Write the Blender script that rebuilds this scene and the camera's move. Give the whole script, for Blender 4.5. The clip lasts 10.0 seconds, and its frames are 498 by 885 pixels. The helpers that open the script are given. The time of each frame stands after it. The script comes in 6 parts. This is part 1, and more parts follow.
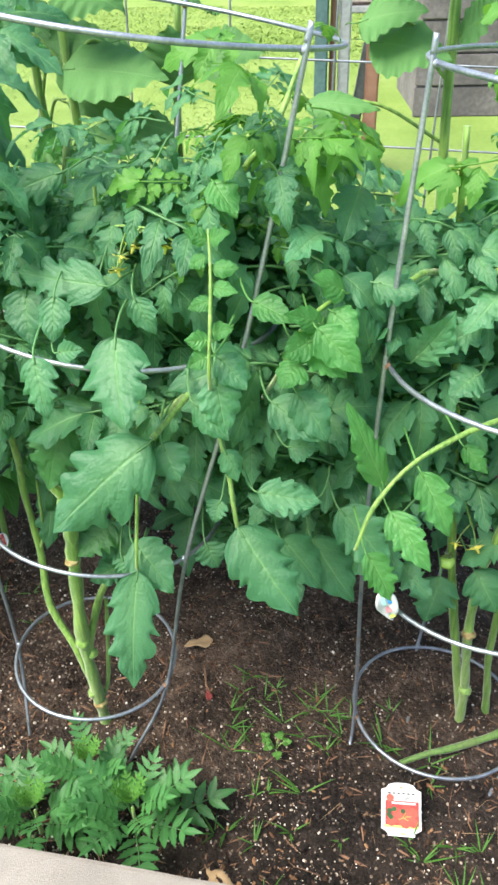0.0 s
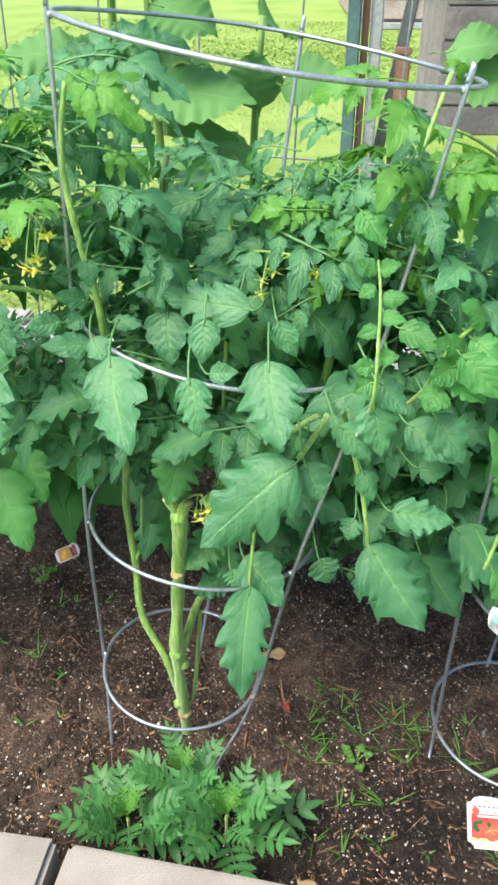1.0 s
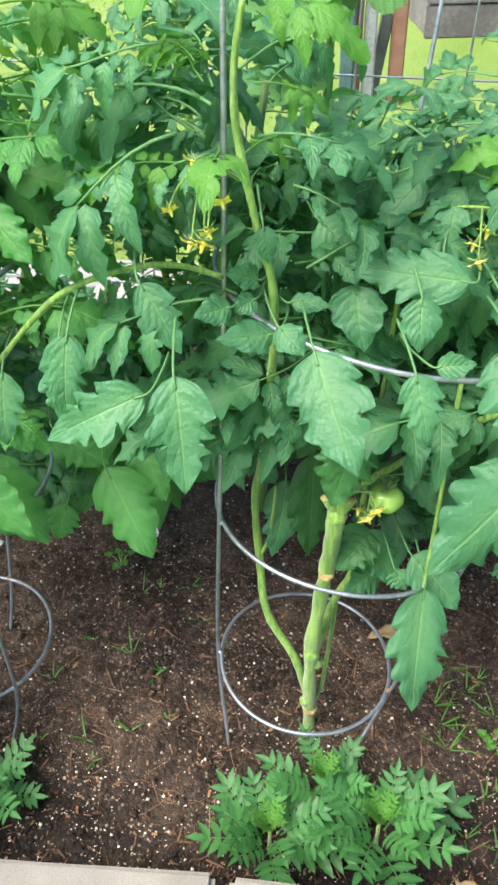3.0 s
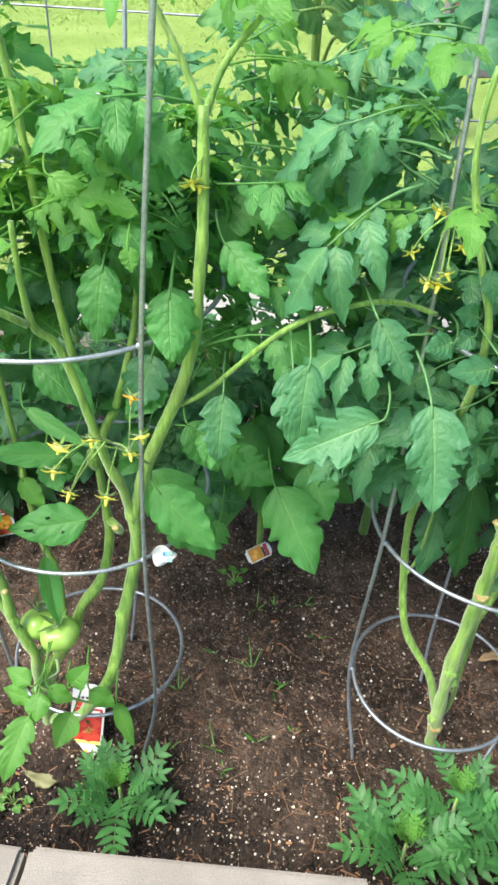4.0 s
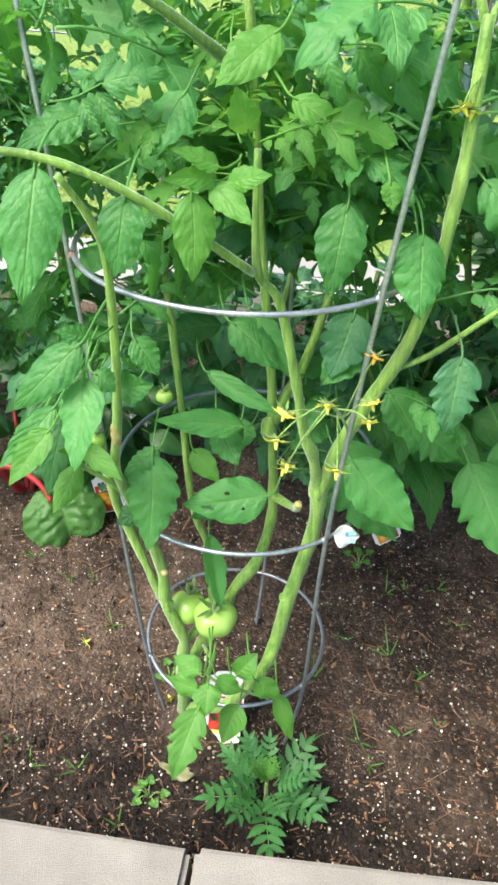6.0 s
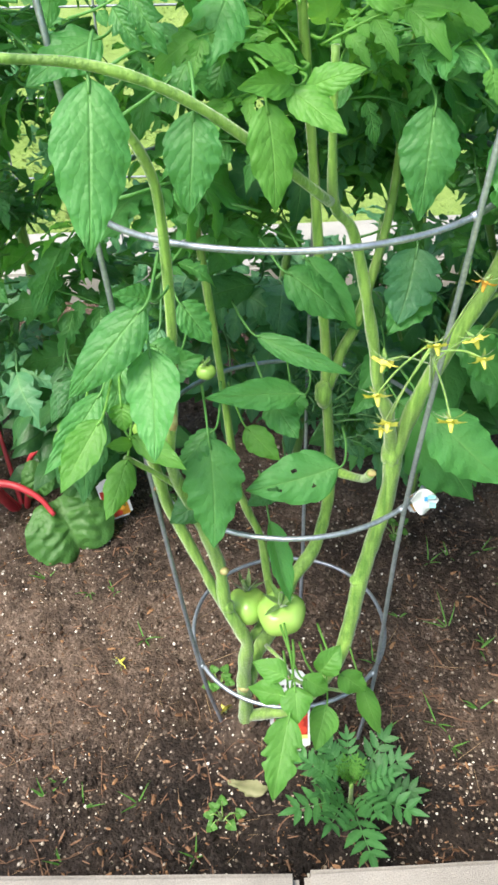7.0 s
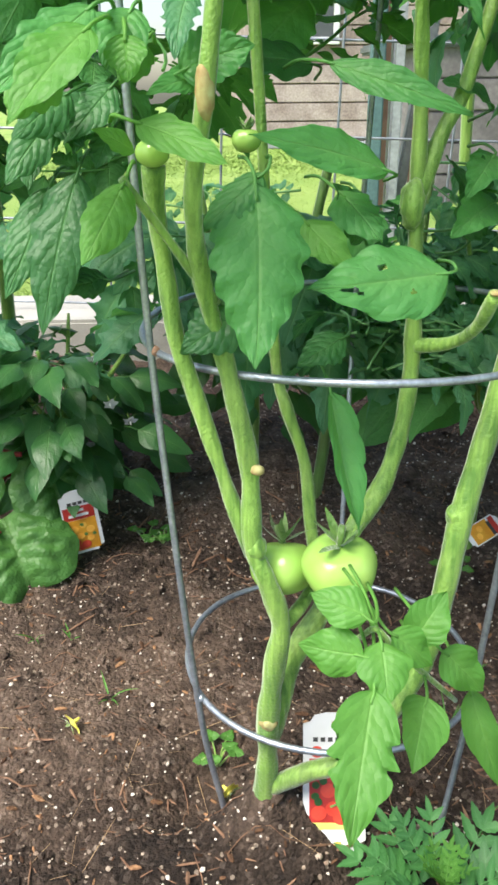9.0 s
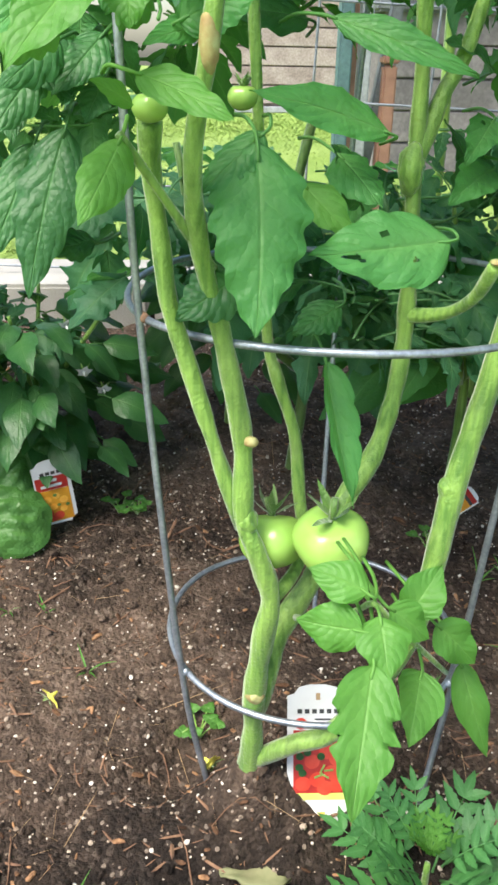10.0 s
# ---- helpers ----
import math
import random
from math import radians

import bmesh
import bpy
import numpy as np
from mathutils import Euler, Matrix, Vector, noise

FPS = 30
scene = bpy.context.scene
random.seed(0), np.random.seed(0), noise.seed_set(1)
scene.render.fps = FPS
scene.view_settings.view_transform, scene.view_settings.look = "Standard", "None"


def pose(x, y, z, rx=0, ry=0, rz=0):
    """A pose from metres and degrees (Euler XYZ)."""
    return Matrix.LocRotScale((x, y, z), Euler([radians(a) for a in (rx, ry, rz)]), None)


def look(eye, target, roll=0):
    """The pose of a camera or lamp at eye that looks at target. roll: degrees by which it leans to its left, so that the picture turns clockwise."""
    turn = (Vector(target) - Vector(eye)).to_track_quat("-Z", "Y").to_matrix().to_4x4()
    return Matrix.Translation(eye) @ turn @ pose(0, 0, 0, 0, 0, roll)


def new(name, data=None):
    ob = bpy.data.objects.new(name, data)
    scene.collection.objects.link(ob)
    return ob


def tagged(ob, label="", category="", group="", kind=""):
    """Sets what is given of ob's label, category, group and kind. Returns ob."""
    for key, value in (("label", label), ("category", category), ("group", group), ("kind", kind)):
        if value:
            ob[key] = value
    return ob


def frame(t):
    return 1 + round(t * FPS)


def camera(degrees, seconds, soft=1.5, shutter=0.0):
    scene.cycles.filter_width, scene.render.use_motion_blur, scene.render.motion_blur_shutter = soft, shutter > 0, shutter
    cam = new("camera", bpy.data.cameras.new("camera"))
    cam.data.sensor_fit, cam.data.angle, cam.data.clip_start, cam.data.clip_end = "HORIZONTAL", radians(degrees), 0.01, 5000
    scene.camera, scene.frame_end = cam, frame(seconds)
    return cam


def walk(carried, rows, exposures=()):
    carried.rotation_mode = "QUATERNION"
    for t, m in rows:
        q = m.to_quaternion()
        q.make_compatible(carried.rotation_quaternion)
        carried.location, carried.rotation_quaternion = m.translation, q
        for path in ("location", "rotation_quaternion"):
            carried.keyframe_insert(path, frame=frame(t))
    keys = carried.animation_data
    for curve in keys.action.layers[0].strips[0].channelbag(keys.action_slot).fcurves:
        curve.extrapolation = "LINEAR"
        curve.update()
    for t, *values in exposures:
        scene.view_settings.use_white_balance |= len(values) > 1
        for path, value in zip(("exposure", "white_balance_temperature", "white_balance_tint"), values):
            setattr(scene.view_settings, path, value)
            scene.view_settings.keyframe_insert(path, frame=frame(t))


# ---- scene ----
cam = camera(34.9, 10.0, soft=2.9)
PATH = [
    (0, (0.09, 0.223, 0.961), (0.003, 1.881, -0.154), -1.5),
    (0.5, (0.011, 0.198, 0.975), (-0.05, 1.863, -0.132), -1.3),
    (1, (-0.04, 0.204, 0.983), (-0.112, 1.876, -0.112), -0.2),
    (1.5, (-0.137, 0.245, 0.966), (-0.241, 1.899, -0.153), -1.3),
    (2, (-0.188, 0.319, 0.956), (-0.216, 1.907, -0.259), -2.9),
    (2.2, (-0.192, 0.345, 0.954), (-0.18, 1.908, -0.293), -3.2),
    (3.3, (-0.286, 0.338, 0.981), (-0.276, 1.896, -0.273), -1.0),
    (3.5, (-0.328, 0.325, 0.989), (-0.315, 1.893, -0.253), -0.7),
    (4, (-0.414, 0.305, 1.001), (-0.416, 1.901, -0.205), -0.0),
    (4.5, (-0.5, 0.291, 1.004), (-0.48, 1.903, -0.18), 0.2),
    (5, (-0.556, 0.266, 1.003), (-0.52, 1.881, -0.177), 1.4),
    (5.5, (-0.589, 0.288, 0.983), (-0.569, 1.881, -0.227), 2.4),
    (6, (-0.599, 0.361, 0.944), (-0.622, 1.925, -0.302), 0.3),
    (6.2, (-0.604, 0.392, 0.925), (-0.632, 1.956, -0.32), -0.6),
    (7.3, (-0.723, 0.427, 0.81), (-0.552, 1.965, -0.457), -3.7),
    (7.5, (-0.723, 0.426, 0.726), (-0.535, 1.983, -0.514), -2.7),
    (8, (-0.716, 0.458, 0.575), (-0.511, 2.133, -0.498), -1.7),
    (8.5, (-0.753, 0.478, 0.503), (-0.481, 2.288, -0.303), -2.9),
    (9, (-0.758, 0.511, 0.515), (-0.512, 2.328, -0.285), -0.5),
    (9.5, (-0.76, 0.529, 0.505), (-0.463, 2.296, -0.384), -0.0),
    (10, (-0.776, 0.526, 0.511), (-0.433, 2.294, -0.36), 1.2),
]
walk(cam, [(t, look(eye, target, roll)) for t, eye, target, roll in PATH], [(0.0, 1.45), (10.0, 1.4)])

# ---------------------------------------------------------------- world and light
world = bpy.data.worlds.new("sky")
scene.world = world
world.use_nodes = True
wn = world.node_tree.nodes
sky = wn.new("ShaderNodeTexSky")
sky.sky_type, sky.sun_disc = "NISHITA", False
sky.sun_elevation, sky.sun_rotation = radians(57), radians(235)
sky.air_density, sky.dust_density = 1.2, 2.5
wn["Background"].inputs["Strength"].default_value = 0.108
world.node_tree.links.new(sky.outputs[0], wn["Background"].inputs[0])
sun_data = bpy.data.lights.new("sun", "SUN")
sun_data.energy, sun_data.angle, sun_data.color = 2.85, radians(35), (1.0, 0.94, 0.83)
sun = new("sun", sun_data)
sun.matrix_basis = look((-1.3, -0.9, 2.5), (0, 0, 0))


# ---------------------------------------------------------------- materials
def material(name):
    m = bpy.data.materials.new(name)
    m.use_nodes = True
    nt = m.node_tree
    return m, nt, nt.nodes["Principled BSDF"]


def node(nt, kind, **inputs):
    n = nt.nodes.new("ShaderNode" + kind)
    for k, v in inputs.items():
        n.inputs[k.replace("_", " ")].default_value = v
    return n


def ramp(nt, source, stops):
    n = nt.nodes.new("ShaderNodeValToRGB")
    while len(n.color_ramp.elements) < len(stops):
        n.color_ramp.elements.new(0.5)
    for e, (p, c) in zip(n.color_ramp.elements, stops):
        e.position, e.color = p, (*c, 1) if len(c) == 3 else c
    nt.links.new(source, n.inputs[0])
    return n.outputs[0]


def maths(nt, op, a, b=None, clamp=False):
    n = nt.nodes.new("ShaderNodeMath")
    n.operation, n.use_clamp = op, clamp
    for i, v in enumerate((a, b)):
        if v is None:
            continue
        if isinstance(v, (int, float)):
            n.inputs[i].default_value = v
        else:
            nt.links.new(v, n.inputs[i])
    return n.outputs[0]


def blend(nt, fac, a, b, kind="MIX"):
    n = nt.nodes.new("ShaderNodeMix")
    n.data_type, n.blend_type = "RGBA", kind
    for i, v in ((0, fac), (6, a), (7, b)):
        if isinstance(v, (int, float)):
            n.inputs[i].default_value = v
        elif isinstance(v, tuple):
            n.inputs[i].default_value = (*v, 1)
        else:
            nt.links.new(v, n.inputs[i])
    return n.outputs[2]


def noise_of(nt, scale, detail=4.0, space="Object", rough=0.55):
    co = nt.nodes.new("ShaderNodeTexCoord")
    n = node(nt, "TexNoise", Scale=scale, Detail=detail, Roughness=rough)
    nt.links.new(co.outputs[space], n.inputs["Vector"])
    return n.outputs["Fac"]


def bump(nt, bsdf, height, strength=0.3, distance=0.002):
    b = node(nt, "Bump", Strength=strength, Distance=distance)
    nt.links.new(height, b.inputs["Height"])
    nt.links.new(b.outputs[0], bsdf.inputs["Normal"])


def leaf_material(name, dark, light, vein, glow, rough=0.46, veins=6.5, through_light=0.33, relief=0.68, gloss=0.4):
    """A thin leaf: pale curved veins, puckered skin between them, light passing through."""
    m, nt, p = material(name)
    uv = nt.nodes.new("ShaderNodeUVMap")
    sep = nt.nodes.new("ShaderNodeSeparateXYZ")
    nt.links.new(uv.outputs[0], sep.inputs[0])
    u = maths(nt, "ABSOLUTE", maths(nt, "SUBTRACT", maths(nt, "MULTIPLY", sep.outputs[0], 2.0), 1.0))
    v = sep.outputs[1]
    wob = maths(nt, "MULTIPLY", noise_of(nt, 70.0, 3.0), 1.3)
    sweep = maths(nt, "ADD", maths(nt, "MULTIPLY", u, 0.2), maths(nt, "MULTIPLY", maths(nt, "MULTIPLY", u, u), 0.12))
    phase = maths(nt, "ADD", maths(nt, "MULTIPLY", maths(nt, "SUBTRACT", v, sweep), veins), wob)
    saw = maths(nt, "ABSOLUTE", maths(nt, "SUBTRACT", maths(nt, "FRACT", phase), 0.5))
    side = maths(nt, "POWER", maths(nt, "SUBTRACT", 1.0, maths(nt, "MULTIPLY", saw, 9.0), True), 2.0)
    side = maths(nt, "MULTIPLY", side, maths(nt, "SUBTRACT", 1.0, maths(nt, "MULTIPLY", u, 0.8), True))
    mid = maths(nt, "POWER", maths(nt, "SUBTRACT", 1.0, maths(nt, "MULTIPLY", u, 13.0), True), 1.5)
    both = maths(nt, "MAXIMUM", maths(nt, "MULTIPLY", side, 0.4), mid)
    rnd = nt.nodes.new("ShaderNodeObjectInfo").outputs["Random"]
    isle = nt.nodes.new("ShaderNodeNewGeometry").outputs["Random Per Island"]
    big = noise_of(nt, 26.0, 4.0)
    tone = maths(nt, "ADD", maths(nt, "MULTIPLY", big, 0.6), maths(nt, "ADD", maths(nt, "MULTIPLY", rnd, 0.34), maths(nt, "MULTIPLY", isle, 0.26)))
    col = ramp(nt, tone, [(0.28, dark), (0.88, light)])
    col = blend(nt, maths(nt, "MULTIPLY", both, 0.55), col, vein)
    mottle = noise_of(nt, 190.0, 3.0)
    col = blend(nt, maths(nt, "MULTIPLY", mottle, 0.1), col, vein)
    # the net of fine veins: puckered cells a few millimetres wide
    co = nt.nodes.new("ShaderNodeTexCoord")
    warp = node(nt, "TexNoise", Scale=120.0, Detail=2.0)
    nt.links.new(co.outputs["Object"], warp.inputs["Vector"])
    place = nt.nodes.new("ShaderNodeVectorMath")
    place.operation = "MULTIPLY_ADD"
    nt.links.new(warp.outputs["Color"], place.inputs[0])
    place.inputs[1].default_value = (0.004, 0.004, 0.004)
    nt.links.new(co.outputs["Object"], place.inputs[2])
    cells = node(nt, "TexVoronoi", Scale=290.0)
    nt.links.new(place.outputs[0], cells.inputs["Vector"])
    pucker = maths(nt, "SUBTRACT", 1.0, cells.outputs["Distance"], True)
    core = maths(nt, "POWER", maths(nt, "SUBTRACT", 1.0, u, True), 2.0)
    near = maths(nt, "SUBTRACT", 1.0, maths(nt, "MULTIPLY", v, 1.1), True)
    col = blend(nt, maths(nt, "MULTIPLY", core, maths(nt, "ADD", maths(nt, "MULTIPLY", near, 0.42), 0.08)), col, vein)
    # dull olive blotches on some blades
    blotch = ramp(nt, noise_of(nt, 48.0, 4.0, rough=0.65), [(0.56, (0, 0, 0)), (0.72, (1, 1, 1))])
    col = blend(nt, maths(nt, "MULTIPLY", blotch, maths(nt, "MULTIPLY", rnd, 0.4)), col, blend(nt, 1.0, col, (0.9, 0.62, 0.45), "MULTIPLY"))
    nt.links.new(col, p.inputs["Base Color"])
    nt.links.new(maths(nt, "ADD", maths(nt, "MULTIPLY", noise_of(nt, 30.0, 3.0), 0.12), rough - 0.06), p.inputs["Roughness"])
    p.inputs["Specular IOR Level"].default_value = gloss
    pillow = maths(nt, "POWER", maths(nt, "MULTIPLY", saw, 2.0), 0.6)
    blister = maths(nt, "ADD", maths(nt, "MULTIPLY", noise_of(nt, 60.0, 2.0), 0.42), maths(nt, "MULTIPLY", pucker, 0.3))
    high = maths(nt, "SUBTRACT", maths(nt, "ADD", maths(nt, "MULTIPLY", pillow, 0.27), blister), maths(nt, "MULTIPLY", mid, 0.35))
    bump(nt, p, high, relief, 0.0025)
    tr = node(nt, "BsdfTranslucent")
    nt.links.new(blend(nt, 0.7, col, glow), tr.inputs["Color"])
    mix = node(nt, "MixShader", Fac=through_light)
    out = nt.nodes["Material Output"]
    nt.links.new(p.outputs[0], mix.inputs[1])
    nt.links.new(tr.outputs[0], mix.inputs[2])
    nt.links.new(mix.outputs[0], out.inputs[0])
    return m


def plain(name, stops, scale, rough=0.6, metal=0.0, relief=0.0, distance=0.001, detail=5.0, fine=0.0, spec=0.5, per_object=0.0, per_piece=0.0):
    """A surface of noise-mixed colours with a bump of the same noise and a finer grain."""
    m, nt, p = material(name)
    f = noise_of(nt, scale, detail)
    if per_object:
        rnd = nt.nodes.new("ShaderNodeObjectInfo").outputs["Random"]
        f = maths(nt, "ADD", f, maths(nt, "MULTIPLY", maths(nt, "SUBTRACT", rnd, 0.5), per_object))
    if per_piece:
        isle = nt.nodes.new("ShaderNodeNewGeometry").outputs["Random Per Island"]
        f = maths(nt, "ADD", f, maths(nt, "MULTIPLY", maths(nt, "SUBTRACT", isle, 0.5), per_piece))
    col = ramp(nt, f, stops)
    high = f
    if fine:
        g = noise_of(nt, fine, 3.0)
        col = blend(nt, 0.35, col, ramp(nt, g, [(0.3, (0.25, 0.25, 0.25)), (0.7, (0.8, 0.8, 0.8))]), "OVERLAY")
        high = maths(nt, "ADD", f, g)
    nt.links.new(col, p.inputs["Base Color"])
    p.inputs["Roughness"].default_value, p.inputs["Metallic"].default_value = rough, metal
    p.inputs["Specular IOR Level"].default_value = spec
    if relief:
        bump(nt, p, high, relief, distance)
    return m


LEAF = leaf_material("tomato_leaf", (0.022, 0.115, 0.054), (0.082, 0.27, 0.125), (0.2, 0.41, 0.16), (0.14, 0.46, 0.07), rough=0.5, gloss=0.42)
LEAF_YOUNG = leaf_material("young_tomato_leaf", (0.055, 0.2, 0.03), (0.12, 0.33, 0.055), (0.2, 0.43, 0.1), (0.28, 0.6, 0.06), rough=0.5, through_light=0.4, relief=0.5, gloss=0.36)
LEAF_MID = leaf_material("mid_green_leaf", (0.03, 0.15, 0.038), (0.092, 0.33, 0.085), (0.19, 0.43, 0.13), (0.2, 0.54, 0.05), rough=0.5, gloss=0.4, through_light=0.38)
# darker tomato leaf copy: inner foliage's shade is painted into its colour
LEAF_SHADED = leaf_material("shaded_tomato_leaf", (0.02, 0.09, 0.03), (0.05, 0.19, 0.055), (0.1, 0.26, 0.08), (0.12, 0.36, 0.05), rough=0.46)
LEAF_PEPPER = leaf_material("pepper_leaf", (0.016, 0.07, 0.024), (0.042, 0.15, 0.042), (0.09, 0.22, 0.06), (0.12, 0.33, 0.04), rough=0.36, veins=5.0, relief=0.35)
LEAF_SUN = leaf_material("sunflower_leaf", (0.05, 0.16, 0.04), (0.1, 0.26, 0.07), (0.15, 0.32, 0.1), (0.2, 0.42, 0.07), rough=0.65, veins=4.5, relief=0.6, through_light=0.2)
LEAF_CHARD = leaf_material("chard_leaf", (0.04, 0.13, 0.026), (0.09, 0.25, 0.055), (0.12, 0.27, 0.07), (0.12, 0.3, 0.04), rough=0.42, veins=5.0, relief=1.0, gloss=0.42)
LEAF_MARI = leaf_material("marigold_leaf", (0.026, 0.118, 0.036), (0.075, 0.25, 0.068), (0.14, 0.34, 0.12), (0.16, 0.45, 0.07), veins=3.0, relief=0.25)
LEAF_WEED = leaf_material("weed_leaf", (0.04, 0.13, 0.02), (0.09, 0.25, 0.04), (0.15, 0.36, 0.08), (0.2, 0.5, 0.05), veins=3.0, relief=0.2)


def stem_material(name, dark, light, low):
    """A hairy green stalk: lengthwise streaks, and browner near the soil as old stems are."""
    m, nt, p = material(name)
    co = nt.nodes.new("ShaderNodeTexCoord")
    mp = node(nt, "Mapping", Scale=(260.0, 260.0, 16.0))
    nt.links.new(co.outputs["Object"], mp.inputs["Vector"])
    st = node(nt, "TexNoise", Scale=1.0, Detail=4.0)
    nt.links.new(mp.outputs[0], st.inputs["Vector"])
    col = ramp(nt, maths(nt, "ADD", maths(nt, "MULTIPLY", st.outputs["Fac"], 0.6), maths(nt, "MULTIPLY", noise_of(nt, 22.0), 0.4)), [(0.38, dark), (0.62, light)])
    old = ramp(nt, noise_of(nt, 16.0, 5.0), [(0.5, (0, 0, 0)), (0.72, (1, 1, 1))])
    col = blend(nt, maths(nt, "MULTIPLY", old, 0.5), col, low)
    nt.links.new(col, p.inputs["Base Color"])
    p.inputs["Roughness"].default_value = 0.5
    p.inputs["Sheen Weight"].default_value = 0.5
    p.inputs["Sheen Roughness"].default_value = 0.4
    bump(nt, p, maths(nt, "ADD", st.outputs["Fac"], noise_of(nt, 420.0, 2.0)), 0.6, 0.0016)
    return m


STEM = stem_material("tomato_stem", (0.085, 0.2, 0.028), (0.26, 0.44, 0.085), (0.19, 0.25, 0.085))
STEM_DARK = stem_material("dark_stem", (0.06, 0.14, 0.025), (0.12, 0.24, 0.045), (0.12, 0.15, 0.05))
STEM_RED = plain("chard_stalk", [(0.3, (0.35, 0.02, 0.03)), (0.7, (0.5, 0.05, 0.06))], 40.0, 0.4)
SCAR = plain("stem_scar", [(0.35, (0.26, 0.16, 0.06)), (0.55, (0.34, 0.3, 0.12)), (0.7, (0.42, 0.44, 0.2))], 120.0, 0.7, relief=0.4)
FRUIT = plain("green_tomato_skin", [(0.35, (0.25, 0.45, 0.085)), (0.7, (0.36, 0.56, 0.13))], 14.0, 0.25)
PETAL = plain("yellow_petal", [(0.3, (0.84, 0.75, 0.08)), (0.7, (0.92, 0.87, 0.24))], 90.0, 0.6)
PETAL_OLD = plain("orange_petal", [(0.3, (0.75, 0.3, 0.03)), (0.7, (0.85, 0.5, 0.08))], 90.0, 0.6)
WIRE = plain("galvanised_wire", [(0.3, (0.25, 0.285, 0.34)), (0.7, (0.42, 0.46, 0.52))], 60.0, 0.42, 0.75, 0.2, fine=400.0)
WIRE_DARK = plain("weathered_wire", [(0.3, (0.2, 0.23, 0.27)), (0.7, (0.36, 0.39, 0.43))], 60.0, 0.5, 0.7, 0.2)
BLOCK = plain("tan_concrete", [(0.3, (0.205, 0.188, 0.168)), (0.5, (0.25, 0.23, 0.207)), (0.75, (0.31, 0.288, 0.26))], 9.0, 0.9, relief=0.7, distance=0.0016, fine=760.0, spec=0.2, per_object=0.15)
BLOCK_PALE = plain("pale_concrete", [(0.3, (0.31, 0.3, 0.275)), (0.5, (0.36, 0.35, 0.32)), (0.75, (0.43, 0.415, 0.385))], 9.0, 0.9, relief=0.6, distance=0.001, fine=500.0, spec=0.2, per_object=0.15)
TAG = plain("white_plastic_tag", [(0.3, (0.62, 0.63, 0.64)), (0.7, (0.7, 0.71, 0.72))], 30.0, 0.35)
RED = plain("red_print", [(0.3, (0.33, 0.02, 0.018)), (0.7, (0.43, 0.035, 0.025))], 60.0, 0.35)
RED_BRIGHT = plain("bright_red_print", [(0.3, (0.5, 0.035, 0.02)), (0.7, (0.64, 0.08, 0.045))], 60.0, 0.35)
YELLOW = plain("yellow_print", [(0.3, (0.5, 0.2, 0.015)), (0.7, (0.68, 0.34, 0.03))], 60.0, 0.35)
LIME = plain("lime_print", [(0.3, (0.5, 0.58, 0.12)), (0.7, (0.6, 0.68, 0.2))], 60.0, 0.35)
INK = plain("black_print", [(0.3, (0.03, 0.03, 0.03)), (0.7, (0.05, 0.05, 0.05))], 60.0, 0.4)
TEAL = plain("teal_print", [(0.3, (0.16, 0.55, 0.5)), (0.7, (0.4, 0.68, 0.62))], 60.0, 0.4)
BLUE = plain("blue_print", [(0.3, (0.03, 0.2, 0.5)), (0.7, (0.06, 0.32, 0.6))], 60.0, 0.4)
PINK = plain("pink_print", [(0.3, (0.6, 0.2, 0.24)), (0.7, (0.7, 0.32, 0.34))], 60.0, 0.4)
PERLITE = plain("perlite", [(0.15, (0.2, 0.14, 0.1)), (0.5, (0.4, 0.33, 0.26)), (0.85, (0.72, 0.67, 0.6))], 200.0, 0.95, relief=0.5, per_piece=0.8)
MULCH = plain("bark_fibre", [(0.3, (0.1, 0.05, 0.03)), (0.7, (0.26, 0.15, 0.09))], 90.0, 0.9, relief=0.4)
CHUNK = plain("bark_chunk", [(0.15, (0.05, 0.028, 0.018)), (0.55, (0.13, 0.07, 0.04)), (0.85, (0.34, 0.19, 0.1))], 260.0, 0.95, relief=1.0, distance=0.002, spec=0.15, per_piece=0.8)
DRY = plain("dry_leaf", [(0.3, (0.3, 0.19, 0.1)), (0.7, (0.45, 0.32, 0.18))], 60.0, 0.8, relief=0.3)
PALE = plain("yellowed_leaf", [(0.3, (0.14, 0.16, 0.07)), (0.7, (0.25, 0.24, 0.13))], 60.0, 0.7)
RUST = plain("rusty_joint", [(0.3, (0.16, 0.08, 0.05)), (0.7, (0.36, 0.22, 0.14))], 200.0, 0.8)
PAINT_TEAL = plain("weathered_teal_paint", [(0.3, (0.05, 0.1, 0.11)), (0.7, (0.09, 0.17, 0.17))], 8.0, 0.7, relief=0.2, fine=60.0)
FADED_RED = plain("faded_red_leaf", [(0.3, (0.2, 0.03, 0.03)), (0.7, (0.32, 0.06, 0.05))], 60.0, 0.7)
CHEST_WOOD = plain("grey_stained_timber", [(0.3, (0.11, 0.1, 0.105)), (0.7, (0.21, 0.19, 0.195))], 5.0, 0.85, relief=0.4, fine=40.0, per_object=0.3)
GLASS_DARK = plain("window_glass", [(0.3, (0.05, 0.06, 0.07)), (0.7, (0.08, 0.09, 0.1))], 3.0, 0.08, spec=0.6)
GREY_WOOD = plain("weathered_timber", [(0.3, (0.23, 0.175, 0.16)), (0.7, (0.4, 0.33, 0.31))], 5.0, 0.85, relief=0.4, fine=40.0, per_object=0.3)
DARK_STEEL = plain("dark_painted_steel", [(0.3, (0.06, 0.065, 0.07)), (0.7, (0.14, 0.15, 0.16))], 6.0, 0.5, fine=50.0)
